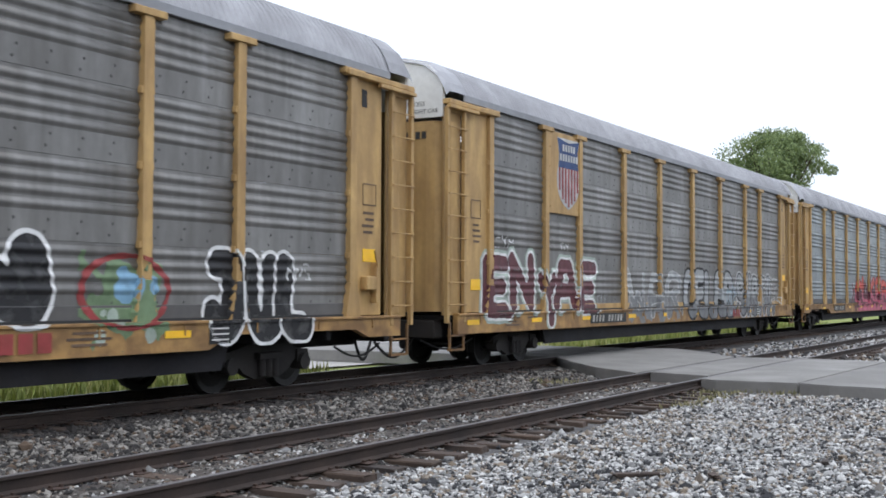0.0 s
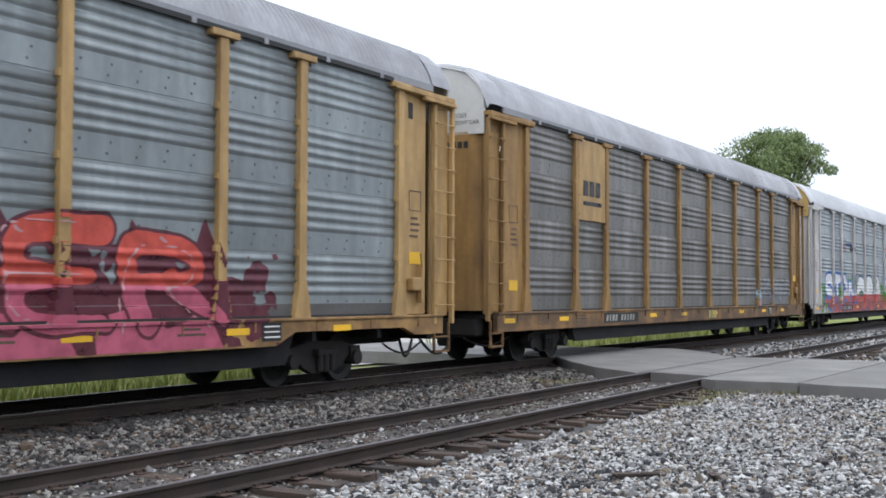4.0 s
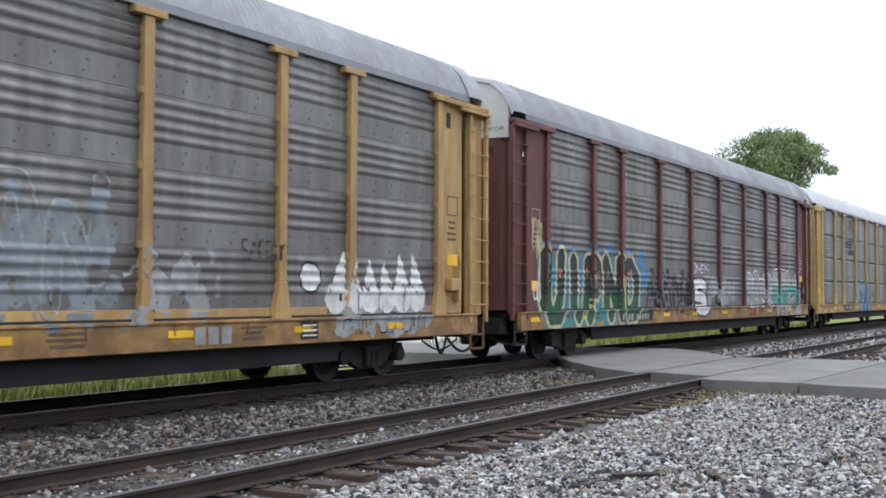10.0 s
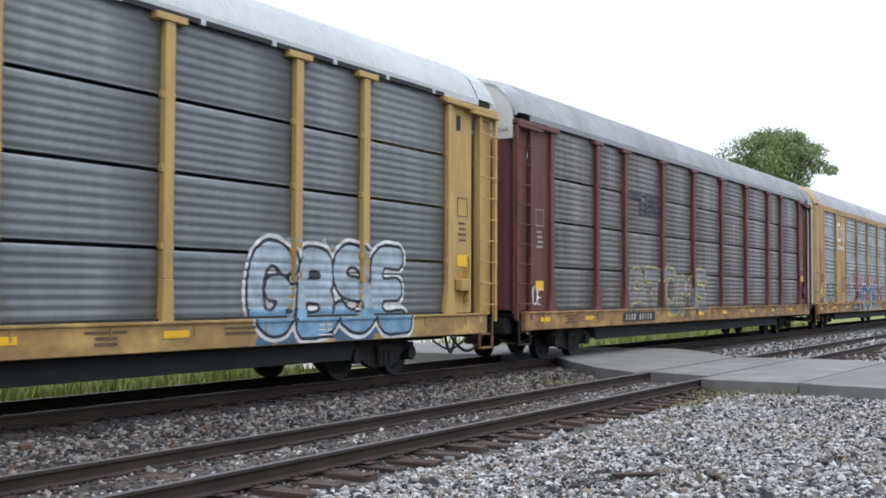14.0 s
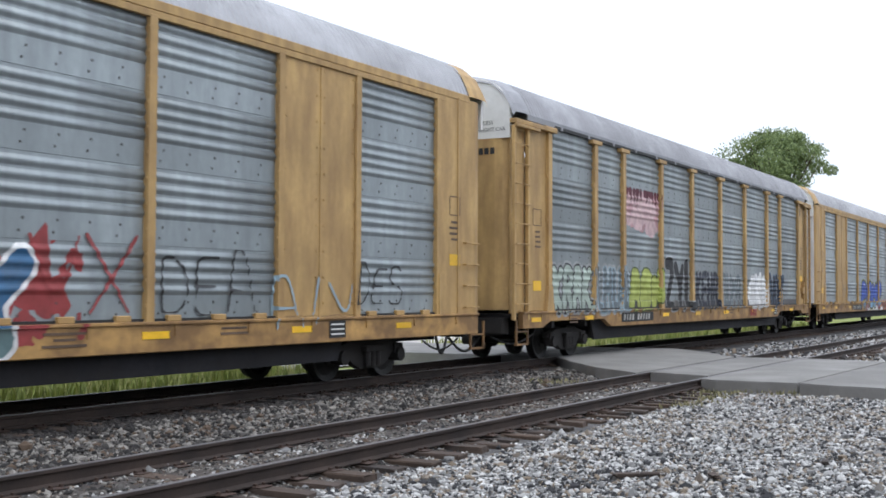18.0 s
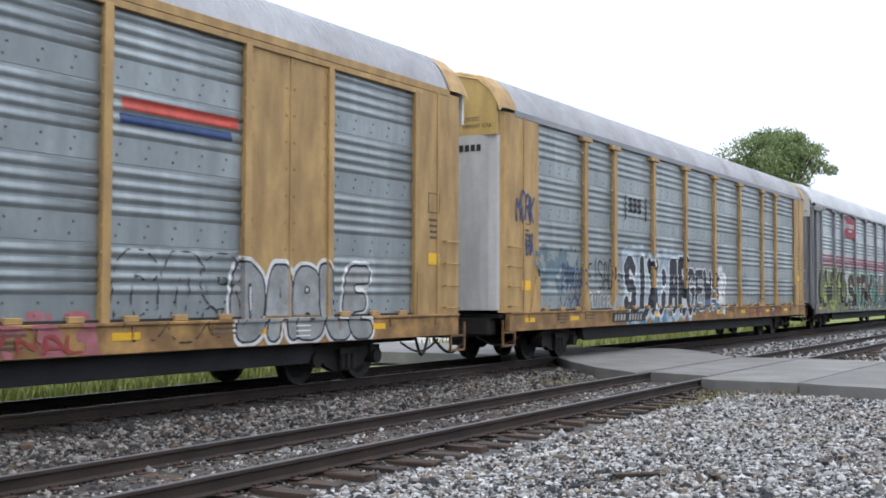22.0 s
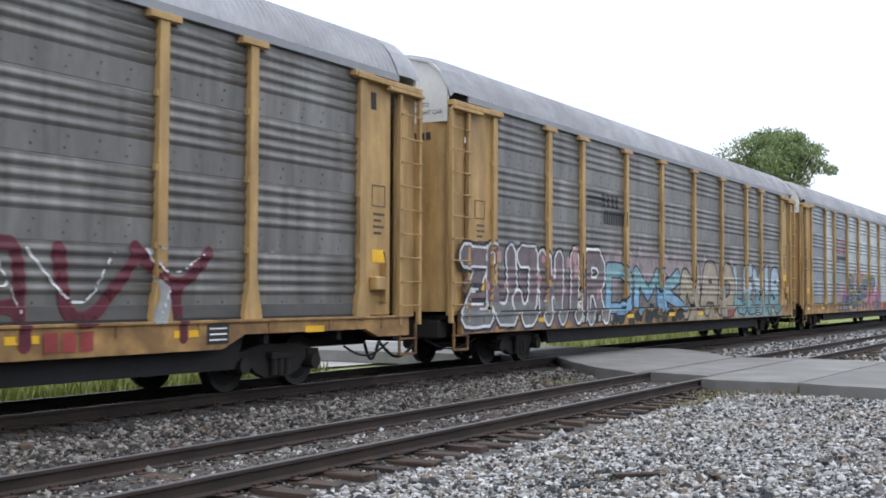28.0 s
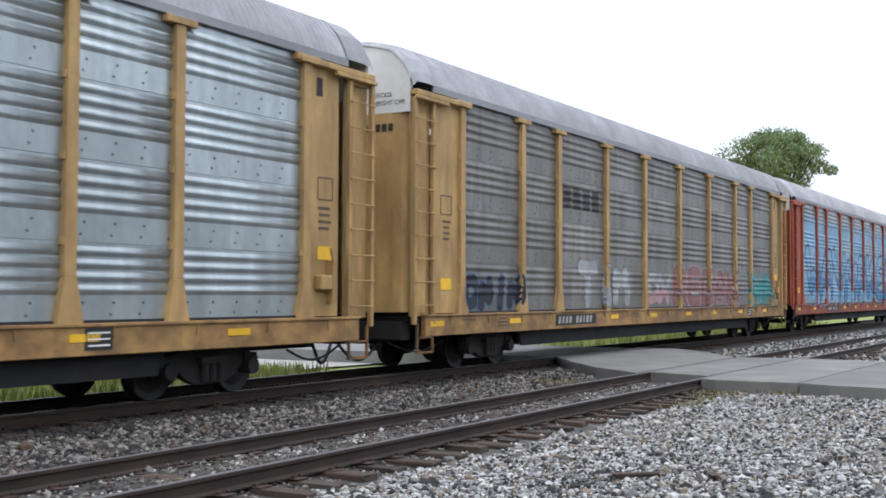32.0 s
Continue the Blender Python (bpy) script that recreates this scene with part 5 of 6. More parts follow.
def piece(car_index, text, x0, x1, z0, z1, fill, line, brush=0.2, edge=0.05, halo="", low="", split=0.45, chisel=False, taper=1.0, arch=0.0, lean=0.12, shine="", only_line=False):
    """A row of sprayed letters, each outlined and lapping over the one before."""
    rng = random.Random("%d%s%.2f" % (car_index, text, x0))
    cell = (x1 - x0) / len(text)
    h = z1 - z0
    for i, char in enumerate(text):
        if char == " ":
            continue
        rise = arch * math.sin(math.pi * (i + 0.5) / len(text))
        w = brush * min(cell, h * 0.8)
        a, b = x0 + i * cell + w * 0.75, x0 + (i + 1) * cell - w * 0.75
        c, d = z0 + w + rng.uniform(0, 0.05) * h + rise * 0.3, z1 - w - rng.uniform(0, 0.08) * h + rise
        lines = letter_lines(char, (a, b, c, d), rng.uniform(-lean, lean), rng.uniform(-0.2, 0.2), not chisel)
        xs, zs, X, Z = net(a - lean * cell, b + lean * cell, c, d, w + edge + 0.14)
        f = brushed(X, Z, lines, w, w * taper, chisel) + wobble(X, Z, rng.random(), 0.9, 0.012)
        up = 0.009 + 0.0011 * i
        if halo:
            coat(car_index, "graffiti_halo", painted(f - edge - 0.06, xs, zs), halo, 0.0062 + 0.0001 * i)
        coat(car_index, "graffiti_outline", painted(np.maximum(f - edge, -f - 0.012) if only_line else f - edge, xs, zs), line, up)
        if only_line:
            continue
        if low:
            cut = z0 + h * split
            coat(car_index, "graffiti_letter", painted(np.maximum(f, cut - Z), xs, zs), fill, up + 0.0005)
            coat(car_index, "graffiti_shade", painted(np.maximum(f, Z - cut), xs, zs), low, up + 0.0005)
        else:
            coat(car_index, "graffiti_letter", painted(f, xs, zs), fill, up + 0.0005)
        if shine:
            p = lines[0][len(lines[0]) // 3]
            g = brushed(X, Z, [[(p[0] - w * 0.3, p[1] + w * 0.45), (p[0] + w * 0.35, p[1] + w * 0.1)]], w * 0.16, w * 0.08, False)
            coat(car_index, "graffiti_highlight", painted(g, xs, zs), shine, up + 0.0009)


def tag(car_index, text, x0, x1, z0, z1, color, width=0.028, lean=0.3, shift=0.0):
    """Letters written in single thin lines."""
    rng = random.Random("%d%s%.2f" % (car_index, text, x0))
    cell = (x1 - x0) / len(text)
    for i, char in enumerate(text):
        if char == " ":
            continue
        a, b = x0 + (i + 0.1) * cell + shift, x0 + (i + 0.95) * cell + shift
        c, d = z0 + (z1 - z0) * rng.uniform(0, 0.15), z1 - (z1 - z0) * rng.uniform(0, 0.2)
        lines = letter_lines(char, (a, b, c, d), rng.uniform(-lean, lean), rng.uniform(-0.3, 0.3), True)
        xs, zs, X, Z = net(a - lean * cell, b + lean * cell, c, d, width + 0.06)
        coat(car_index, "graffiti_tag", painted(brushed(X, Z, lines, width, width * 0.7, False), xs, zs), color, 0.0205 + 0.0003 * i)


def cloud(car_index, x0, x1, z0, z1, color, rough=0.3, up=0.0042, size=0.8):
    """A sprayed patch with a soft, uneven outline."""
    xs, zs, X, Z = net(x0, x1, z0, z1, 0.1)
    rx, rz = (x1 - x0) / 2, (z1 - z0) / 2
    f = np.maximum(np.abs(X - (x0 + x1) / 2) - rx, np.abs(Z - (z0 + z1) / 2) - rz) + rough * 0.4 + wobble(X, Z, "%d%.2f%.2f" % (car_index, x0, z0), size, rough)
    coat(car_index, "graffiti_background", painted(f, xs, zs), color, up, True)


def spots(car_index, x0, x1, z0, z1, n, color, r=0.16, up=0.0052, wide=1.0):
    """Scattered dabs of one colour."""
    rng = random.Random("%d%s%.2f" % (car_index, color, x0))
    xs, zs, X, Z = net(x0, x1, z0, z1, r * 1.5)
    f = np.full(X.shape, 9.0)
    for _ in range(n):
        cx, cz, q = rng.uniform(x0, x1), rng.uniform(z0, z1), r * rng.uniform(0.4, 1.2)
        f = np.minimum(f, np.hypot((X - cx) / wide, Z - cz) - q)
    coat(car_index, "graffiti_background", painted(f + wobble(X, Z, str(n), 0.5, 0.03), xs, zs), color, up, True)


def spikes(car_index, x0, x1, z0, z1, n, color, up=0.0055):
    """Pointed tongues of paint rising from a base line."""
    rng = random.Random("%d%s%.2f" % (car_index, color, x0))
    cell = (x1 - x0) / n
    lines = []
    for i in range(n):
        cx = x0 + (i + 0.5) * cell
        lines.append([(cx, z0), (cx + cell * rng.uniform(-0.5, 0.5), z1 - (z1 - z0) * rng.uniform(0, 0.3))])
    xs, zs, X, Z = net(x0, x1, z0, z1, cell)
    coat(car_index, "graffiti_background", painted(brushed(X, Z, lines, cell * 0.55, 0.02, False), xs, zs), color, up)


def ring(car_index, x0, x1, z0, z1, color, width=0.035):
    xs, zs, X, Z = net(x0, x1, z0, z1, 0.2)
    rx, rz = (x1 - x0) / 2, (z1 - z0) / 2
    f = np.abs(np.hypot((X - (x0 + x1) / 2) / rx, (Z - (z0 + z1) / 2) / rz) - 1) * min(rx, rz) - width
    coat(car_index, "graffiti_outline", painted(f + wobble(X, Z, 5, 0.7, 0.012), xs, zs), color, 0.0105)


def block(car_index, name, x0, x1, z0, z1, color, up=0.012, n=1, gap=0.24):
    """Plain upright bars side by side, each a film of its own."""
    cell = (x1 - x0) / n
    g = cell * gap / 2 if n > 1 else 0
    for i in range(n):
        a, b = x0 + i * cell + g, x0 + (i + 1) * cell - g
        coat(car_index, name, [[(a, z0), (b, z0), (b, z1), (a, z1)]], color, up)


def runs(car_index, x0, x1, z0, z1, n, color, up=0.013):
    """Rust and dirt running down from an edge."""
    rng = random.Random("%d%s%.2f" % (car_index, color, x0))
    lines = []
    for i in range(n):
        x = x0 + (x1 - x0) * (i + rng.uniform(0.1, 0.9)) / n
        lines.append([(x, z1), (x + rng.uniform(-0.03, 0.03), z1 - (z1 - z0) * rng.uniform(0.3, 1.0))])
    xs, zs, X, Z = net(x0, x1, z0, z1, 0.1)
    coat(car_index, "rust_streak", painted(brushed(X, Z, lines, (x1 - x0) / n * 0.55, 0.015, False), xs, zs), color, up, True)


def line_mark(car_index, x0, x1, z0, z1, color, width):
    """An emblem drawn in one bent line: a hook, a slant and an upright."""
    w, h = x1 - x0, z1 - z0
    path = [(x0 + u * w, z0 + v * h) for u, v in ((0.36, 1.0), (0.06, 1.0), (0.0, 0.92), (0.0, 0.08), (0.06, 0.0), (0.44, 0.0), (0.52, 0.08), (0.54, 0.95), (0.60, 1.0), (0.88, 0.03), (0.94, 0.0), (0.99, 0.08), (1.0, 1.0))]
    xs, zs, X, Z = net(x0, x1, z0, z1, width + 0.06)
    coat(car_index, "emblem_line", painted(brushed(X, Z, [path], width, width, False), xs, zs), color, 0.0115)


# car with bubble letters
piece(0, "N", 3.95, 5.60, 0.72, 2.10, "black", "chalk", 0.26, 0.06)
cloud(0, 6.05, 7.47, 0.70, 1.78, "sage", 0.22)
spots(0, 6.4, 7.3, 1.3, 1.7, 5, "skyblue", 0.17)
spots(0, 6.2, 7.3, 0.75, 1.2, 4, "mint", 0.12)
ring(0, 5.98, 7.53, 0.90, 1.85, "brick")
piece(0, "JUL", 8.30, 10.70, 0.62, 2.02, "black", "chalk", 0.25, 0.06)
tag(0, "MNS", 10.11, 10.75, 1.52, 1.84, "chalk", 0.02)
# maroon block letters and grey pieces
for at, wide, up, char in ((-12.1, 1.25, 0.0, "E"), (-10.85, 1.25, 0.12, "N"), (-9.5, 1.0, -0.22, "Y"), (-8.6, 1.2, 0.1, "A"), (-7.25, 1.15, 0.05, "E")):
    piece(1, char, at, at + wide, 0.82 + up, 2.18 + up, "maroon", "chalk", 0.15, 0.055, halo="mint", chisel=True, lean=0.06)
tag(1, "CYM", -11.6, -10.7, 2.3, 2.6, "chalk", 0.018)
tag(1, "BY", -8.3, -7.8, 2.35, 2.6, "chalk", 0.018)
tag(1, "CHE", -6.1, -5.4, 1.1, 1.4, "ash", 0.018)
cloud(1, -4.1, -0.2, 0.60, 1.35, "smoke", 0.25)
piece(1, "WAR", -4.04, 0.37, 0.66, 2.10, "ash", "white", 0.13, 0.03, taper=0.3, low="smoke", lean=0.25)
piece(1, "CELEB", 0.58, 5.64, 0.60, 2.22, "ash", "black", 0.19, 0.07, low="smoke", split=0.3)
tag(1, "SSOY", 4.9, 6.0, 0.7, 1.7, "paleblue", 0.03)
piece(1, "SHRTA", 6.08, 10.61, 0.60, 2.10, "ash", "charcoal", 0.19, 0.06, taper=0.7, low="smoke", halo="white")
tag(1, "BSE", 10.24, 11.67, 1.35, 2.15, "chalk", 0.022)
tag(1, "NER", 10.6, 11.77, 0.95, 1.35, "chalk", 0.022)
# red wild piece
cloud(2, -2.9, 8.3, 0.55, 1.9, "wine", 0.35)
spikes(2, -1.8, 7.4, 1.2, 2.5, 8, "wine")
piece(2, "CLKER", -2.24, 7.02, 0.72, 2.2, "vermilion", "wine", 0.165, 0.05, low="pink", split=0.5, taper=0.5, arch=0.22, lean=0.3, shine="blush")
spikes(2, -2.2, 7.2, 0.6, 1.15, 7, "pink", 0.0075)
tag(2, "CLKER", -2.3, 7.0, 0.74, 2.3, "blush", 0.02, 0.3, -0.16)
spots(2, -2.6, -2.0, 1.2, 1.5, 6, "ash", 0.12)
spots(2, 6.4, 6.9, 1.3, 1.75, 5, "ash", 0.12)
# pale ghosts on the sooty car
cloud(3, 7.3, 11.7, 1.02, 2.05, "smoke", 0.18)
piece(3, "AMA", 7.4, 11.7, 1.2, 2.3, "smoke", "ash", 0.22, 0.025, only_line=True)
cloud(3, 6.82, 7.2, 1.15, 1.62, "paleblue", 0.08, 0.012)
cloud(3, 6.85, 7.2, 0.98, 1.18, "blush", 0.06, 0.0125)
cloud(3, 8.7, 9.2, 1.0, 2.2, "smoke", 0.08, 0.012)
# white over salmon with blue outlines
cloud(4, -11.9, 11.0, 0.52, 2.1, "green", 0.5)
spots(4, -11.6, 10.8, 0.8, 2.2, 34, "lime", 0.24, 0.0052, 0.6)
cloud(4, -10.2, 9.8, 0.45, 1.28, "salmonred", 0.2, 0.0058)
piece(4, "STAN", -10.65, -3.95, 0.72, 2.34, "chalk", "blue", 0.17, 0.075, halo="azure", low="salmonred", split=0.38, taper=0.8, lean=0.2)
piece(4, "ORA", -3.46, 3.06, 0.62, 2.40, "chalk", "navy", 0.23, 0.08, low="salmonred", split=0.45)
piece(4, "TAXK", 3.98, 9.17, 0.80, 2.26, "chalk", "blue", 0.17, 0.07, halo="azure", low="salmonred", split=0.34, taper=0.6, lean=0.22)
tag(4, "LAYUP", 9.75, 11.0, 1.5, 1.95, "navy", 0.03)
tag(4, "CREEK", 9.75, 11.4, 1.0, 1.4, "navy", 0.03)
block(4, "emblem_stripe", 4.44, 6.92, 3.70, 3.99, "vermilion")
block(4, "emblem_stripe", 4.36, 7.00, 3.49, 3.67, "navy")
tag(4, "X", -7.09, -6.27, 3.37, 3.87, "brick", 0.04)
block(4, "stencil", -6.19, -4.65, 3.69, 3.86, "navy", n=5)
block(4, "stencil", -5.21, -4.41, 3.47, 3.69, "charcoal", n=4)
# ghostly pieces on the emblem car
cloud(5, -10.4, -9.2, 0.6, 1.9, "plum", 0.2, 0.0045)
piece(5, "H", -10.5, -9.15, 0.66, 2.10, "plumgrey", "chalk", 0.20, 0.035, chisel=True)
piece(5, "UU", -10.3, -7.0, 0.56, 1.05, "plum", "ash", 0.18, 0.04)
cloud(5, -9.0, -4.7, 0.9, 2.35, "slatepale", 0.4)
piece(5, "LILT", -8.9, -4.8, 1.05, 2.35, "slatepale", "ash", 0.14, 0.03)
piece(5, "ORBD", -4.66, -0.80, 0.62, 2.08, "ash", "chalk", 0.19, 0.06)
cloud(5, -0.7, 3.7, 0.95, 2.6, "slatepale", 0.5)
piece(5, "ALAN", -0.6, 3.6, 1.0, 2.9, "smoke", "ash", 0.13, 0.03, only_line=True)
cloud(5, 3.9, 5.6, 1.0, 1.9, "ash", 0.35)
tag(5, "SAKEY", 6.15, 7.06, 1.83, 2.20, "charcoal", 0.02)
piece(5, "O", 7.62, 8.08, 1.40, 1.85, "chalk", "charcoal", 0.3, 0.04)
cloud(5, 8.33, 11.49, 0.62, 1.5, "ash", 0.15)
spikes(5, 8.3, 11.4, 1.3, 2.1, 6, "chalk")
piece(5, "AMMM", 8.33, 11.49, 0.64, 1.7, "ash", "charcoal", 0.2, 0.02, only_line=True)
# teal and yellow piece on the maroon car
cloud(6, -12.2, -5.6, 0.52, 2.3, "teal", 0.35)
spots(6, -11.5, -5.4, 1.5, 2.5, 14, "azure", 0.22)
piece(6, "UIPND", -12.15, -5.9, 0.60, 2.44, "inkgreen", "cream", 0.165, 0.09, low="deepgreen", split=0.42, chisel=True, halo="azure", lean=0.1)
spots(6, -11.8, -6.2, 1.5, 2.2, 9, "coral", 0.10, 0.0175, 0.6)
spots(6, -11.6, -6.4, 1.3, 1.9, 7, "smoke", 0.09, 0.0177)
cloud(6, -5.6, -1.4, 0.9, 2.0, "charcoal", 0.45)
tag(6, "ABNO", -5.4, -1.5, 0.9, 1.9, "smoke", 0.04)
piece(6, "S", -1.40, 0.10, 0.70, 1.95, "chalk", "charcoal", 0.16, 0.06)
tag(6, "ONEN", -1.5, 0.2, 2.0, 2.35, "chalk", 0.03)
piece(6, "PEN", 0.19, 3.21, 0.96, 1.95, "ash", "smoke", 0.21, 0.05)
piece(6, "SAND", 4.37, 8.10, 0.98, 2.15, "ash", "smoke", 0.18, 0.04, halo="chalk")
cloud(6, 8.1, 12.1, 0.55, 1.1, "ash", 0.2)
piece(6, "EM", 8.25, 11.96, 0.98, 2.3, "mint", "charcoal", 0.20, 0.06, low="turquoise", split=0.55, halo="chalk", chisel=True, lean=0.2)
tag(6, "KIRP", -12.63, -12.11, 2.14, 3.06, "cream", 0.03)
tag(6, "OO", -12.57, -12.18, 1.18, 1.68, "chalk", 0.03)
# two blue pieces on clean sheets
cloud(7, -4.10, -0.62, 0.5, 1.9, "azure", 0.15)
piece(7, "ETC", -4.0, -0.75, 0.62, 1.98, "slatepale", "azure", 0.165, 0.1, halo="ink")
cloud(7, 6.0, 10.3, 0.5, 1.15, "steelblue", 0.2)
piece(7, "GBSE", 5.95, 10.35, 0.66, 2.2, "skypale", "ink", 0.16, 0.055, halo="chalk", low="skyblue", split=0.3, lean=0.1)
spikes(7, 6.1, 10.2, 1.9, 2.35, 6, "skypale")
spots(7, -0.2, 0.4, 1.3, 1.5, 3, "charcoal", 0.1)
block(7, "emblem_stripe", -6.86, -5.74, 3.87, 3.95, "charcoal")
block(7, "emblem_stripe", -6.86, -5.52, 3.75, 3.83, "charcoal")
block(7, "emblem_stripe", -6.86, -5.73, 3.62, 3.69, "charcoal")
block(7, "emblem_bar", -5.74, -5.09, 3.58, 4.01, "charcoal", n=2)
block(7, "emblem_bar", -6.05, -4.59, 3.26, 3.53, "charcoal", n=7)
runs(7, -6.0, -4.6, 3.2, 5.0, 6, "brownwash", 0.006)
# faint yellow piece on the dark maroon car
piece(8, "ATOMS", -7.01, -0.17, 0.72, 2.20, "smoke", "straw", 0.17, 0.05, taper=0.6, lean=0.25)
spots(8, -6.8, -0.3, 0.8, 1.8, 10, "blush", 0.12, 0.016)
block(8, "emblem_bar", -7.07, -4.49, 3.89, 4.11, "charcoal", n=2)
block(8, "emblem_bar", -6.20, -4.43, 3.50, 3.88, "charcoal", n=5)
tag(8, "HOE", -13.04, -12.33, 1.12, 1.55, "chalk", 0.025)
# tags and a blue piece on the plated car
tag(9, "DEAS", -11.11, -9.08, 1.05, 1.95, "charcoal", 0.032)
tag(9, "DEAS", -7.92, -5.88, 1.45, 2.25, "charcoal", 0.032)
tag(9, "ON", -12.85, -12.02, 2.86, 3.50, "pink", 0.03)
tag(9, "OUT", -12.56, -11.98, 1.90, 2.30, "charcoal", 0.035)
tag(9, "GET", -12.8, -12.3, 1.55, 1.75, "pink", 0.025)
tag(9, "MSE", -12.7, -12.1, 0.95, 1.25, "charcoal", 0.03)
tag(9, "FIETE", -6.95, -4.24, 1.05, 1.68, "chalk", 0.02)
tag(9, "ZUVE", -8.43, -7.12, 0.60, 0.84, "chalk", 0.022)
spikes(9, -4.4, 2.6, 1.5, 2.45, 11, "brick")
cloud(9, -5.0, 3.0, 0.8, 1.9, "brick", 0.4)
tag(9, "XYX", -5.6, -3.6, 1.2, 2.6, "brick", 0.035)
tag(9, "VX", 2.2, 4.0, 1.1, 2.3, "brick", 0.03)
piece(9, "MOKHY", -4.05, 2.35, 0.60, 2.0, "bluesteel", "chalk", 0.17, 0.07, low="tealgrey", split=0.25, chisel=True, lean=0.15)
spots(9, -3.6, 2.0, 0.65, 1.5, 12, "tealgrey", 0.14, 0.0182)
tag(9, "DEA", 4.41, 6.44, 1.04, 1.98, "charcoal", 0.026)
tag(9, "DES", 9.06, 10.64, 1.11, 1.92, "charcoal", 0.026)
tag(9, "AIV", 6.70, 9.09, 0.80, 1.67, "paleblue", 0.03)
# a row of throw-ups
piece(10, "KRAK", -11.55, -9.30, 0.92, 2.08, "mint", "charcoal", 0.20, 0.045, halo="ash")
piece(10, "LHUD", -9.10, -6.75, 0.92, 2.12, "slate", "paleblue", 0.17, 0.04, halo="ash")
piece(10, "ABN", -6.70, -4.20, 0.90, 2.15, "lime", "olivedark", 0.22, 0.045)
piece(10, "ZYL", -3.95, -1.35, 0.80, 2.45, "black", "ash", 0.21, 0.04, taper=0.7, lean=0.25)
piece(10, "KEHR", -1.15, 1.15, 0.90, 2.12, "ink", "smoke", 0.18, 0.03)
piece(10, "OUMR", 1.55, 3.75, 0.90, 2.12, "slate", "ash", 0.17, 0.035)
spots(10, 4.9, 7.0, 1.05, 1.95, 26, "chalk", 0.34, 0.006)
piece(10, "AMB", 4.75, 7.1, 0.95, 2.0, "chalk", "ash", 0.30, 0.02, only_line=True)
piece(10, "JAYX", 7.36, 9.60, 0.90, 2.18, "ink", "steelblue", 0.23, 0.03, taper=0.6, lean=0.3)
cloud(10, -7.05, -4.42, 3.10, 4.15, "blush", 0.1, 0.0045)
spots(10, -6.9, -4.6, 3.2, 4.0, 18, "rosepale", 0.22, 0.0055, 1.8)
runs(10, -7.02, -4.45, 3.72, 4.13, 14, "wine")
# blue bubble letters
cloud(11, -2.75, 2.45, 0.45, 0.98, "rosewood", 0.1, 0.0045)
spots(11, -2.6, 2.3, 0.58, 0.70, 16, "chalk", 0.14, 0.0056, 1.6)
piece(11, "POMP", -3.20, 2.50, 0.70, 2.16, "royal", "ink", 0.20, 0.055, halo="olive", low="skyblue", split=0.2, shine="chalk", lean=0.1)
cloud(11, 2.6, 4.2, 0.5, 1.05, "rose", 0.3)
piece(11, "COS", 4.43, 6.95, 0.66, 1.96, "smoke", "charcoal", 0.2, 0.02, only_line=True)
piece(11, "DABLE", 6.75, 10.31, 0.60, 1.86, "ash", "ink", 0.20, 0.035, halo="chalk")
block(11, "emblem_stripe", 4.51, 6.82, 3.76, 3.93, "vermilion")
block(11, "emblem_stripe", 4.47, 6.68, 3.58, 3.71, "navy")
tag(11, "YO", -7.95, -6.93, 1.14, 2.00, "smoke", 0.025)
tag(11, "NANA", -6.6, -3.6, 1.3, 2.1, "smoke", 0.025)
tag(11, "FINAL", 2.0, 3.9, 0.62, 0.88, "brick", 0.03)
# big black block letters
cloud(12, -6.75, -1.2, 0.52, 2.62, "skypale", 0.3)
spots(12, -6.4, -1.2, 0.6, 0.95, 16, "azure", 0.14, 0.0052, 1.2)
piece(12, "SIX:AR", -6.45, -1.30, 0.74, 2.50, "ink", "chalk", 0.205, 0.06, chisel=True, lean=0.02, halo="skypale")
piece(12, "GEWS", -1.40, 1.9, 0.80, 2.18, "ink", "chalk", 0.17, 0.045, chisel=True, taper=0.7, lean=0.2, low="steelblue", split=0.3)
cloud(12, 1.5, 2.6, 0.8, 2.25, "chalk", 0.2)
piece(12, "Z", 1.6, 2.4, 1.0, 2.0, "chalk", "ink", 0.2, 0.03)
tag(12, "PAYRA", -10.48, -9.16, 1.4, 2.1, "navy", 0.03)
tag(12, "VYX", -10.6, -9.3, 0.9, 1.4, "navy", 0.025)
tag(12, "FISAD", -8.96, -7.29, 1.43, 2.26, "charcoal", 0.03)
tag(12, "POTCER", -8.90, -7.43, 0.96, 1.43, "chalk", 0.025)
cloud(12, -7.4, -6.9, 0.92, 1.4, "ash", 0.1)
tag(12, "EY", -7.02, -6.53, 1.57, 1.91, "charcoal", 0.03)
cloud(12, -12.0, -9.6, 1.5, 2.4, "steelwash", 0.4, 0.0035)
block(12, "emblem_bar", -6.45, -6.35, 3.34, 3.99, "charcoal")
block(12, "emblem_bar", -4.96, -4.84, 3.35, 4.00, "charcoal")
block(12, "emblem_bar", -6.20, -5.22, 3.54, 3.93, "charcoal", n=3)
tag(12, "MORK", -12.95, -12.05, 2.9, 3.6, "navy", 0.035)
tag(12, "BIR", -12.5, -12.1, 2.2, 2.8, "navy", 0.03)
tag(12, "FRE DOGA", 4.9, 9.3, 0.60, 0.90, "brick", 0.028)
tag(12, "ZO", 4.3, 5.1, 1.7, 2.1, "steelwash", 0.03)
tag(12, "LYSCO", 4.4, 7.4, 1.1, 1.45, "smoke", 0.025)
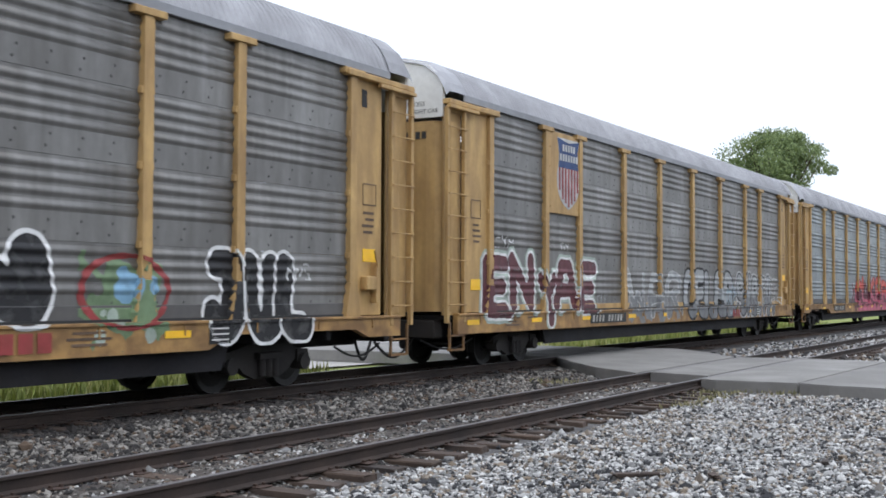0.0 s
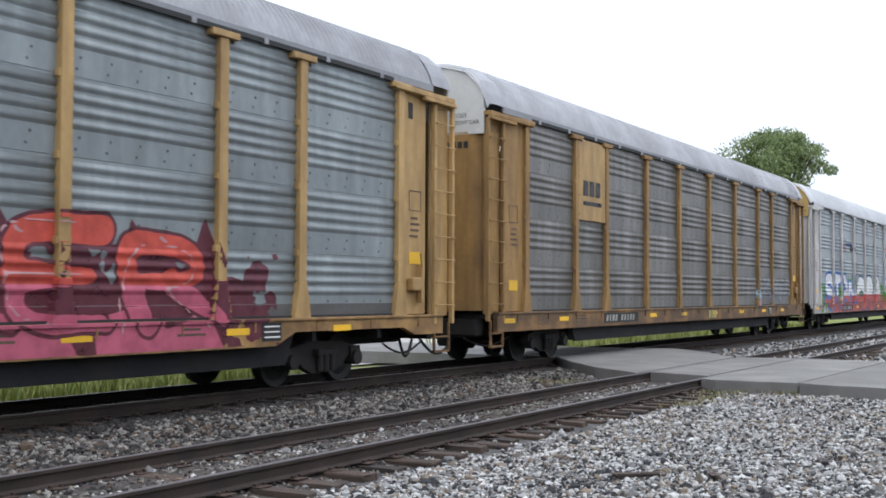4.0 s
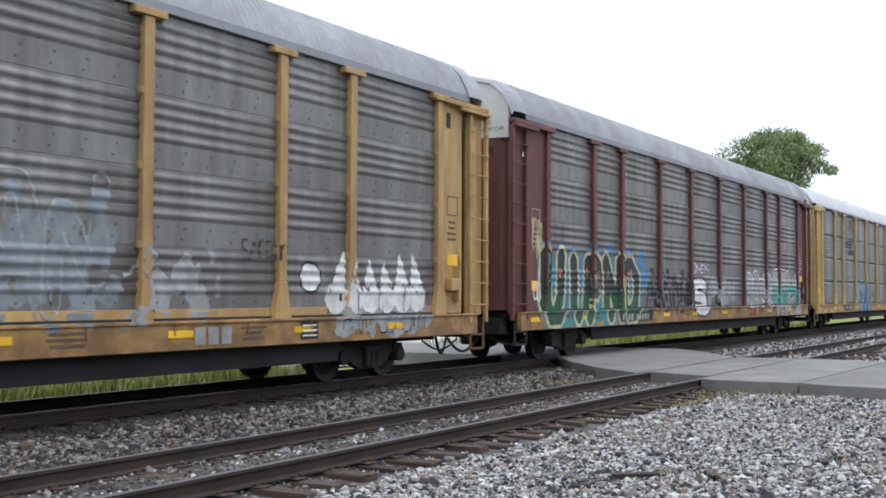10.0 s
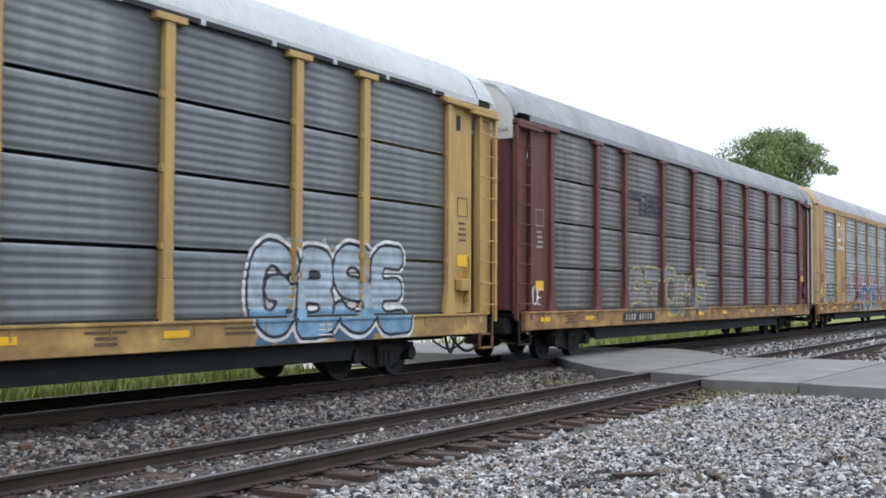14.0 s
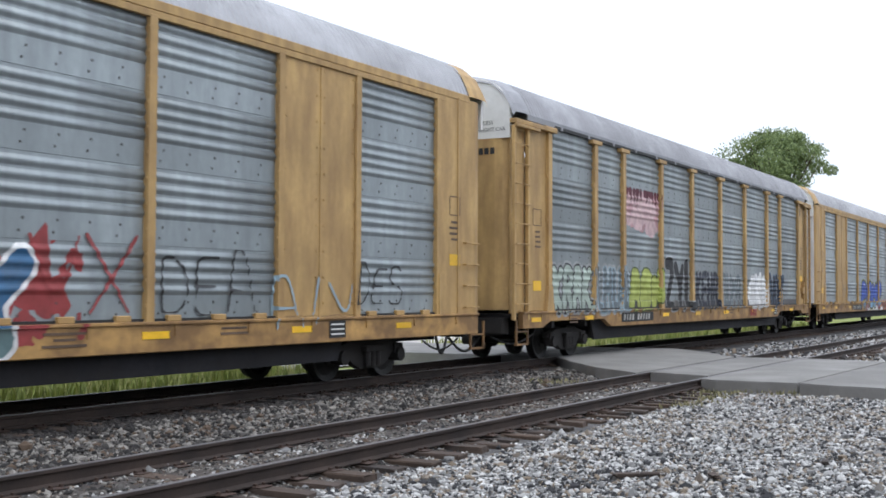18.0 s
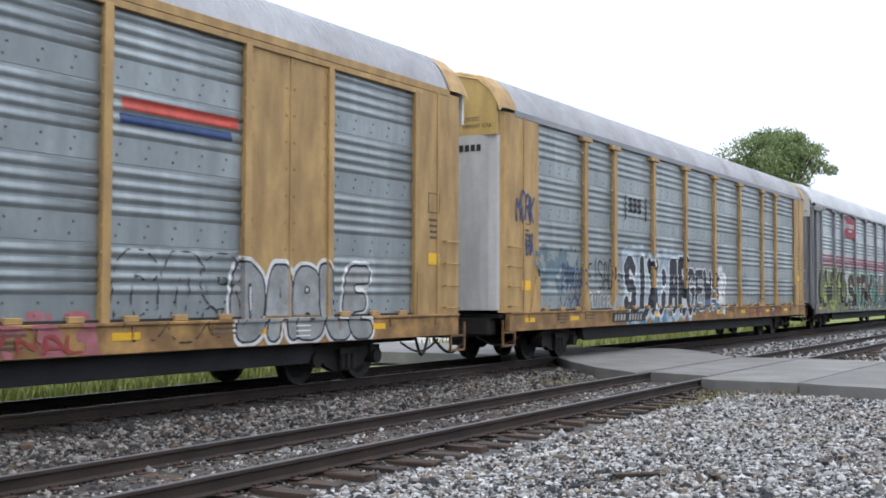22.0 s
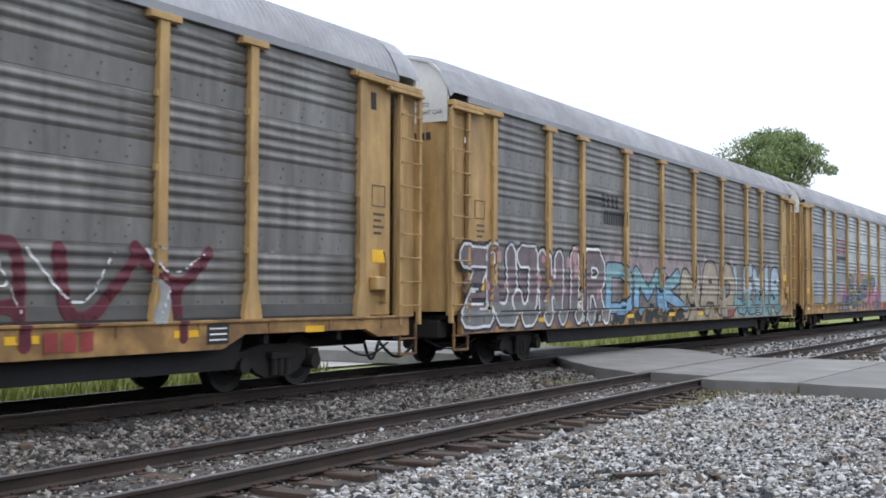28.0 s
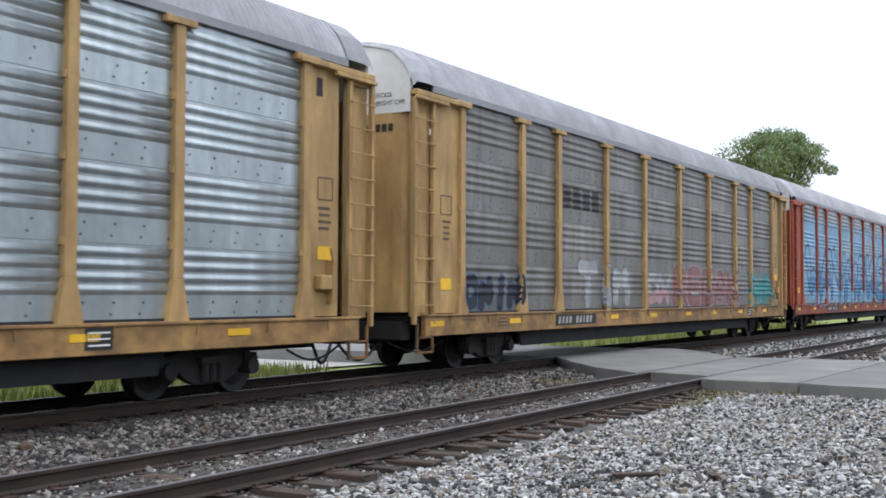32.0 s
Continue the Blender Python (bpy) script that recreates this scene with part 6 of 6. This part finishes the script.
# red bands and black wild pieces on the grey car
for low, top in ((3.08, 3.16), (2.93, 3.02), (2.80, 2.88), (2.62, 2.72)):
    block(13, "painted_stripe", -11.86, 11.9, low, top, "brickred", 0.003)
cloud(13, -12.6, -6.3, 0.5, 2.05, "limegrey", 0.4)
spikes(13, -12.2, -6.3, 1.4, 2.85, 7, "limegrey", 0.0056)
piece(13, "CWYO", -12.45, -6.35, 0.64, 2.45, "black", "lime", 0.185, 0.05, taper=0.55, lean=0.3, arch=0.15)
spots(13, -11.8, -6.6, 0.8, 1.9, 12, "lime", 0.13, 0.0142, 1.4)
cloud(13, -6.2, -5.3, 0.6, 1.5, "teal", 0.3)
cloud(13, -5.7, 1.0, 0.5, 2.65, "turquoise", 0.45)
piece(13, "STRK", -5.95, 0.45, 0.66, 2.45, "black", "cream", 0.17, 0.06, taper=0.7, chisel=True, lean=0.22)
spots(13, -5.4, 0.2, 0.9, 2.2, 9, "blush", 0.10, 0.0152)
cloud(13, 0.5, 12.2, 0.5, 2.1, "seagreen", 0.4)
cloud(13, 1.5, 7.2, 0.9, 2.3, "coralpale", 0.5, 0.0050, 1.3)
piece(13, "PUCE", 0.42, 7.43, 0.66, 2.42, "seagreen", "charcoal", 0.19, 0.03, low="tealgrey", split=0.3, taper=0.7, lean=0.3, shine="chalk")
piece(13, "BOSS", 7.51, 11.8, 0.70, 2.30, "charcoal", "seagreen", 0.17, 0.04, lean=0.15)
# dark red bars with white strokes
piece(14, "NIKE", -7.9, -2.0, 0.62, 2.12, "wine", "brickdark", 0.075, 0.02, taper=0.8, lean=0.3)
piece(14, "DINAVY", -1.4, 8.2, 0.62, 2.05, "wine", "brickdark", 0.075, 0.02, taper=0.8, lean=0.3)
tag(14, "NIKE", -7.9, -2.0, 1.0, 2.2, "chalk", 0.022, 0.3, -0.22)
tag(14, "DINAVY", -1.4, 8.2, 1.0, 2.1, "chalk", 0.022, 0.3, -0.22)
cloud(14, 6.9, 7.2, 0.95, 2.0, "ash", 0.06, 0.0145)
cloud(14, 3.9, 4.4, 0.95, 2.0, "ash", 0.06, 0.0145)
# pale letters over the whole car
cloud(15, -13.2, -5.8, 0.52, 1.9, "plumgrey", 0.3)
piece(15, "ZUJHIR", -13.3, -5.75, 0.66, 2.45, "plumgrey", "chalk", 0.16, 0.06, halo="ink", low="smoke", split=0.3, chisel=True, lean=0.08)
spots(15, -12.5, -6.0, 1.3, 2.3, 12, "blush", 0.16, 0.0165)
cloud(15, -5.6, 6.0, 1.55, 2.55, "blushgrey", 0.4)
cloud(15, -5.7, 0.3, 0.5, 1.05, "inkgreen", 0.25, 0.0046)
piece(15, "DMK", -5.65, 0.32, 0.76, 2.20, "turquoisepale", "ink", 0.165, 0.055, low="skyblue", split=0.5, taper=0.7, chisel=True, lean=0.25)
cloud(15, 0.2, 5.9, 0.5, 1.0, "sand", 0.2, 0.0046)
piece(15, "NAD", 0.14, 5.83, 0.64, 2.50, "sand", "ink", 0.19, 0.07, lean=0.1)
cloud(15, 5.6, 11.6, 0.5, 1.1, "turquoisepale", 0.2, 0.0047)
piece(15, "LEYIS", 5.55, 11.60, 0.66, 2.45, "skypale", "ink", 0.195, 0.055, low="turquoisepale", split=0.45, lean=0.12)
block(15, "emblem_stripe", -6.9, -5.9, 3.62, 3.68, "ink")
block(15, "emblem_stripe", -6.9, -5.8, 3.74, 3.80, "ink")
block(15, "emblem_bar", -5.98, -4.82, 3.57, 3.89, "charcoal", n=4)
block(15, "emblem_bar", -5.82, -4.40, 3.14, 3.51, "charcoal", n=9)
# blue and yellow wild piece on pink
cloud(16, -6.0, 4.4, 0.5, 1.8, "rosepink", 0.45)
cloud(16, -4.0, 2.6, 1.4, 2.5, "rosepink", 0.5, 0.0046)
piece(16, "SAFT", -4.2, 2.9, 0.62, 2.40, "dullblue", "ink", 0.17, 0.05, halo="straw", taper=0.75, lean=0.3)
tag(16, "SAFT", -4.2, 2.9, 0.7, 2.35, "straw", 0.04, 0.3, -0.1)
spikes(16, -5.4, -4.2, 0.9, 1.7, 2, "dullblue", 0.0080)
spikes(16, 2.9, 4.0, 0.8, 1.7, 2, "dullblue", 0.0080)
line_mark(16, -6.43, -4.93, 3.34, 3.90, "redfaded", 0.062)
block(16, "emblem_bar", -6.64, -4.62, 2.96, 3.16, "ink", n=8)
# faded pieces
piece(17, "ONIN", -11.73, -9.10, 1.00, 1.80, "ink", "steelblue", 0.2, 0.03)
piece(17, "TIM", -6.01, -2.72, 1.03, 2.21, "ash", "smoke", 0.19, 0.04)
piece(17, "OX", -1.35, 0.51, 1.07, 2.02, "ash", "smoke", 0.2, 0.04, low="blush")
cloud(17, 0.6, 7.6, 0.95, 2.1, "rosewood", 0.35)
piece(17, "REDAK", 0.76, 7.45, 0.98, 2.25, "rosewood", "ash", 0.17, 0.04)
cloud(17, 8.71, 12.0, 1.0, 2.1, "teal", 0.3)
tag(17, "ALA", 8.9, 11.7, 1.1, 2.0, "turquoise", 0.05)
block(17, "emblem_bar", -7.00, -4.73, 3.39, 3.90, "charcoal", n=4)
# a light blue mural
cloud(18, -11.8, 11.8, 0.95, 4.7, "skyblue", 0.3)
spots(18, -11, 11, 1.2, 4.2, 40, "paleblue", 0.45)
piece(18, "WAVMAKER", -11.0, 10.5, 1.0, 3.5, "skyblue", "navy", 0.16, 0.10, taper=0.5, lean=0.35, low="azure")
# owner's letters on the sills, as plain bars
for index, x, colour in ((6, 4.50, "brick"), (10, 4.44, "brick"), (16, 4.60, "brick"), (0, 4.63, "brick"), (5, 5.0, "ash"), (11, 0.53, "brick"), (1, 5.2, "brick"), (3, 0.9, "straw"), (14, 5.0, "brick"), (15, 4.4, "brick")):
    block(index, "stencil", x, x + 0.84, 0.64, 0.88, colour, 0.0215, 3)


# emblem plates: plain shapes in their colours
def emblem_plate(car_index, bay, z0, z1, mat, label):
    car, spec = TRAIN[car_index], CARS[car_index][1]
    a, b = POSTS[bay] + 0.1, POSTS[bay + 1] - 0.1
    bm = bmesh.new()
    add_box(bm, a, SIDE + 0.03, z0, b, SIDE + 0.06, z1, bevel=0.006)
    for x in (a + 0.08, b - 0.08):
        for z in np.arange(z0 + 0.15, z1, 0.45):
            add_box(bm, x - 0.02, SIDE + 0.015, z - 0.02, x + 0.02, SIDE + 0.032, z + 0.02)
    return part("emblem_plate", bm, mat, car, label)


def flat_shape(name, plate, pts, color, y):
    bm = bmesh.new()
    add_prism(bm, pts, y - 0.003, y)
    return part(name, bm, paint(color, COLOURS[color]), plate)


# a shield of blue over red and white stripes
shield_plate = emblem_plate(1, 1, 3.22, 5.1, BODY["yellow"], "yellow plate with a striped shield emblem")
sx, sw = -7.96, 0.63


def shield_half(z):
    """Half width of the shield, by height from its tip (0) to its top (1)."""
    if z < 0.5:
        return sw * (1 - (1 - z / 0.5) ** 3.6) * 0.98
    return sw * (0.98 - 0.16 * math.sin(math.pi * (z - 0.5) / 0.5))


Z0, Z1 = 3.36, 4.98
rim = [(sx + shield_half(k / 16) + 0.02, Z0 - 0.02 + (Z1 - Z0 + 0.03) * k / 16) for k in range(17)]
flat_shape("shield_rim", shield_plate, [(x, z) for x, z in rim] + [(2 * sx - x, z) for x, z in rim[::-1]], "white", SIDE + 0.026)
split = 0.58
top = [(sx + shield_half(split + (1 - split) * k / 8), Z0 + (Z1 - Z0) * (split + (1 - split) * k / 8)) for k in range(9)]
flat_shape("shield_field", shield_plate, top + [(sx, Z1 - 0.08)] + [(2 * sx - x, z) for x, z in top[::-1]], "navy", SIDE + 0.021)
for k in range(7):
    xc = sx + (k - 3) * sw * 0.27
    d = abs(xc - sx) + sw * 0.07
    lo = next(u / 40 for u in range(41) if shield_half(u / 40) >= min(d, sw * 0.9))
    flat_shape("shield_stripe", shield_plate, [(xc - sw * 0.065, Z0 + (Z1 - Z0) * lo), (xc + sw * 0.065, Z0 + (Z1 - Z0) * lo), (xc + sw * 0.065, Z0 + (Z1 - Z0) * split), (xc - sw * 0.065, Z0 + (Z1 - Z0) * split)], "brick", SIDE + 0.016)
for r, count in ((0.82, 5), (0.68, 7)):
    for k in range(count):
        xc = sx + (k - (count - 1) / 2) * 0.15
        z = Z0 + (Z1 - Z0) * r
        flat_shape("shield_bar", shield_plate, [(xc - 0.05, z), (xc + 0.05, z), (xc + 0.05, z + 0.16), (xc - 0.05, z + 0.16)], "white", SIDE + 0.014)

# a faded plate with dark bars
plain_plate = emblem_plate(3, 1, 3.15, 5.1, BODY["yellow"], "faded yellow plate with dark bars")
for k in range(3):
    flat_shape("plate_bar", plain_plate, [(-8.75 + k * 0.38, 3.75), (-8.45 + k * 0.38, 3.75), (-8.45 + k * 0.38, 4.12), (-8.75 + k * 0.38, 4.12)], "charcoal", SIDE + 0.027)
flat_shape("plate_bar", plain_plate, [(-8.75, 3.52), (-7.6, 3.52), (-7.6, 3.62), (-8.75, 3.62)], "charcoal", SIDE + 0.027)

# a green wedge with pale bars
wedge_plate = emblem_plate(5, 1, 2.96, 5.1, BODY["yellow"], "yellow plate with a dark green wedge emblem")
flat_shape("wedge", wedge_plate, [(-8.72, 3.66), (-8.5, 4.52), (-8.2, 4.1), (-7.95, 3.85), (-7.62, 3.62), (-7.55, 3.42), (-8.0, 3.5), (-8.35, 3.68)], "darkgreen", SIDE + 0.027)
for k in range(3):
    flat_shape("plate_bar", wedge_plate, [(-8.42 + k * 0.3, 3.98), (-8.24 + k * 0.3, 3.98), (-8.2 + k * 0.3, 4.24), (-8.38 + k * 0.3, 4.24)], "white", SIDE + 0.022)
for k in range(4):
    flat_shape("plate_bar", wedge_plate, [(-8.85 + k * 0.33, 3.06), (-8.62 + k * 0.33, 3.06), (-8.62 + k * 0.33, 3.22), (-8.85 + k * 0.33, 3.22)], "smoke", SIDE + 0.027)

# a red sign with a pale disc and bars
sign = emblem_plate(13, 2, 4.08, 5.08, paint("wine_red", (0.26, 0.022, 0.045)), "red sign plate with white shapes")
flat_shape("sign_mark", sign, [(-6.85 + 0.2 * math.cos(a), 4.68 + 0.24 * math.sin(a)) for a in np.arange(12) * math.tau / 12], "white", SIDE + 0.027)
for k in range(8):
    flat_shape("sign_bar", sign, [(-6.5 + k * 0.22, 4.56), (-6.34 + k * 0.22, 4.56), (-6.34 + k * 0.22, 4.76), (-6.5 + k * 0.22, 4.76)], "white", SIDE + 0.027)
flat_shape("sign_bar", sign, [(-6.1, 4.38), (-5.2, 4.38), (-5.2, 4.46), (-6.1, 4.46)], "white", SIDE + 0.027)

# a white bent line over a row of bars on the plated bay
line_mark(9, -8.90, -7.42, 3.90, 4.62, "chalk", 0.068)
block(9, "emblem_bar", -8.92, -7.40, 3.46, 3.64, "chalk", 0.0115, 8)


# end markings on the front gables
def word_mesh(text):
    cu = bpy.data.curves.new("letters", "FONT")
    cu.body, cu.size, cu.resolution_u = text, 0.12, 2
    ob = bpy.data.objects.new("letters", cu)
    scene.collection.objects.link(ob)
    bpy.context.view_layer.update()
    me = bpy.data.meshes.new_from_object(ob)
    bpy.data.objects.remove(ob)
    bpy.data.curves.remove(cu)
    me.materials.clear()
    return me


WORDS = [word_mesh("EXCESS"), word_mesh("HEIGHT CAR")]
bar_mesh = box_mesh("door_bar", -0.004, -0.05, -0.07, 0.004, 0.05, 0.07)
for car in TRAIN:
    for row, me in enumerate(WORDS):
        place("gable_letters", me, M["black_mark_and_shade"], car, pose(-13.706, -0.62, 5.02 - row * 0.15, 90, 0, -90))
    for k in range(6):
        place("door_bar", bar_mesh, M["black_mark_and_shade"], car, pose(-13.705, -1.0 + k * 0.14, 4.45))


# ---- the train's run ----
def motions():
    for car, (centre, spec) in zip(TRAIN, CARS):
        walk(car, [(t, pose(centre - travelled(t), TRACK_Y, 0)) for t in (*range(0, 29), 28.3, 28.6, 28.95, *range(29, 33))])


motions()
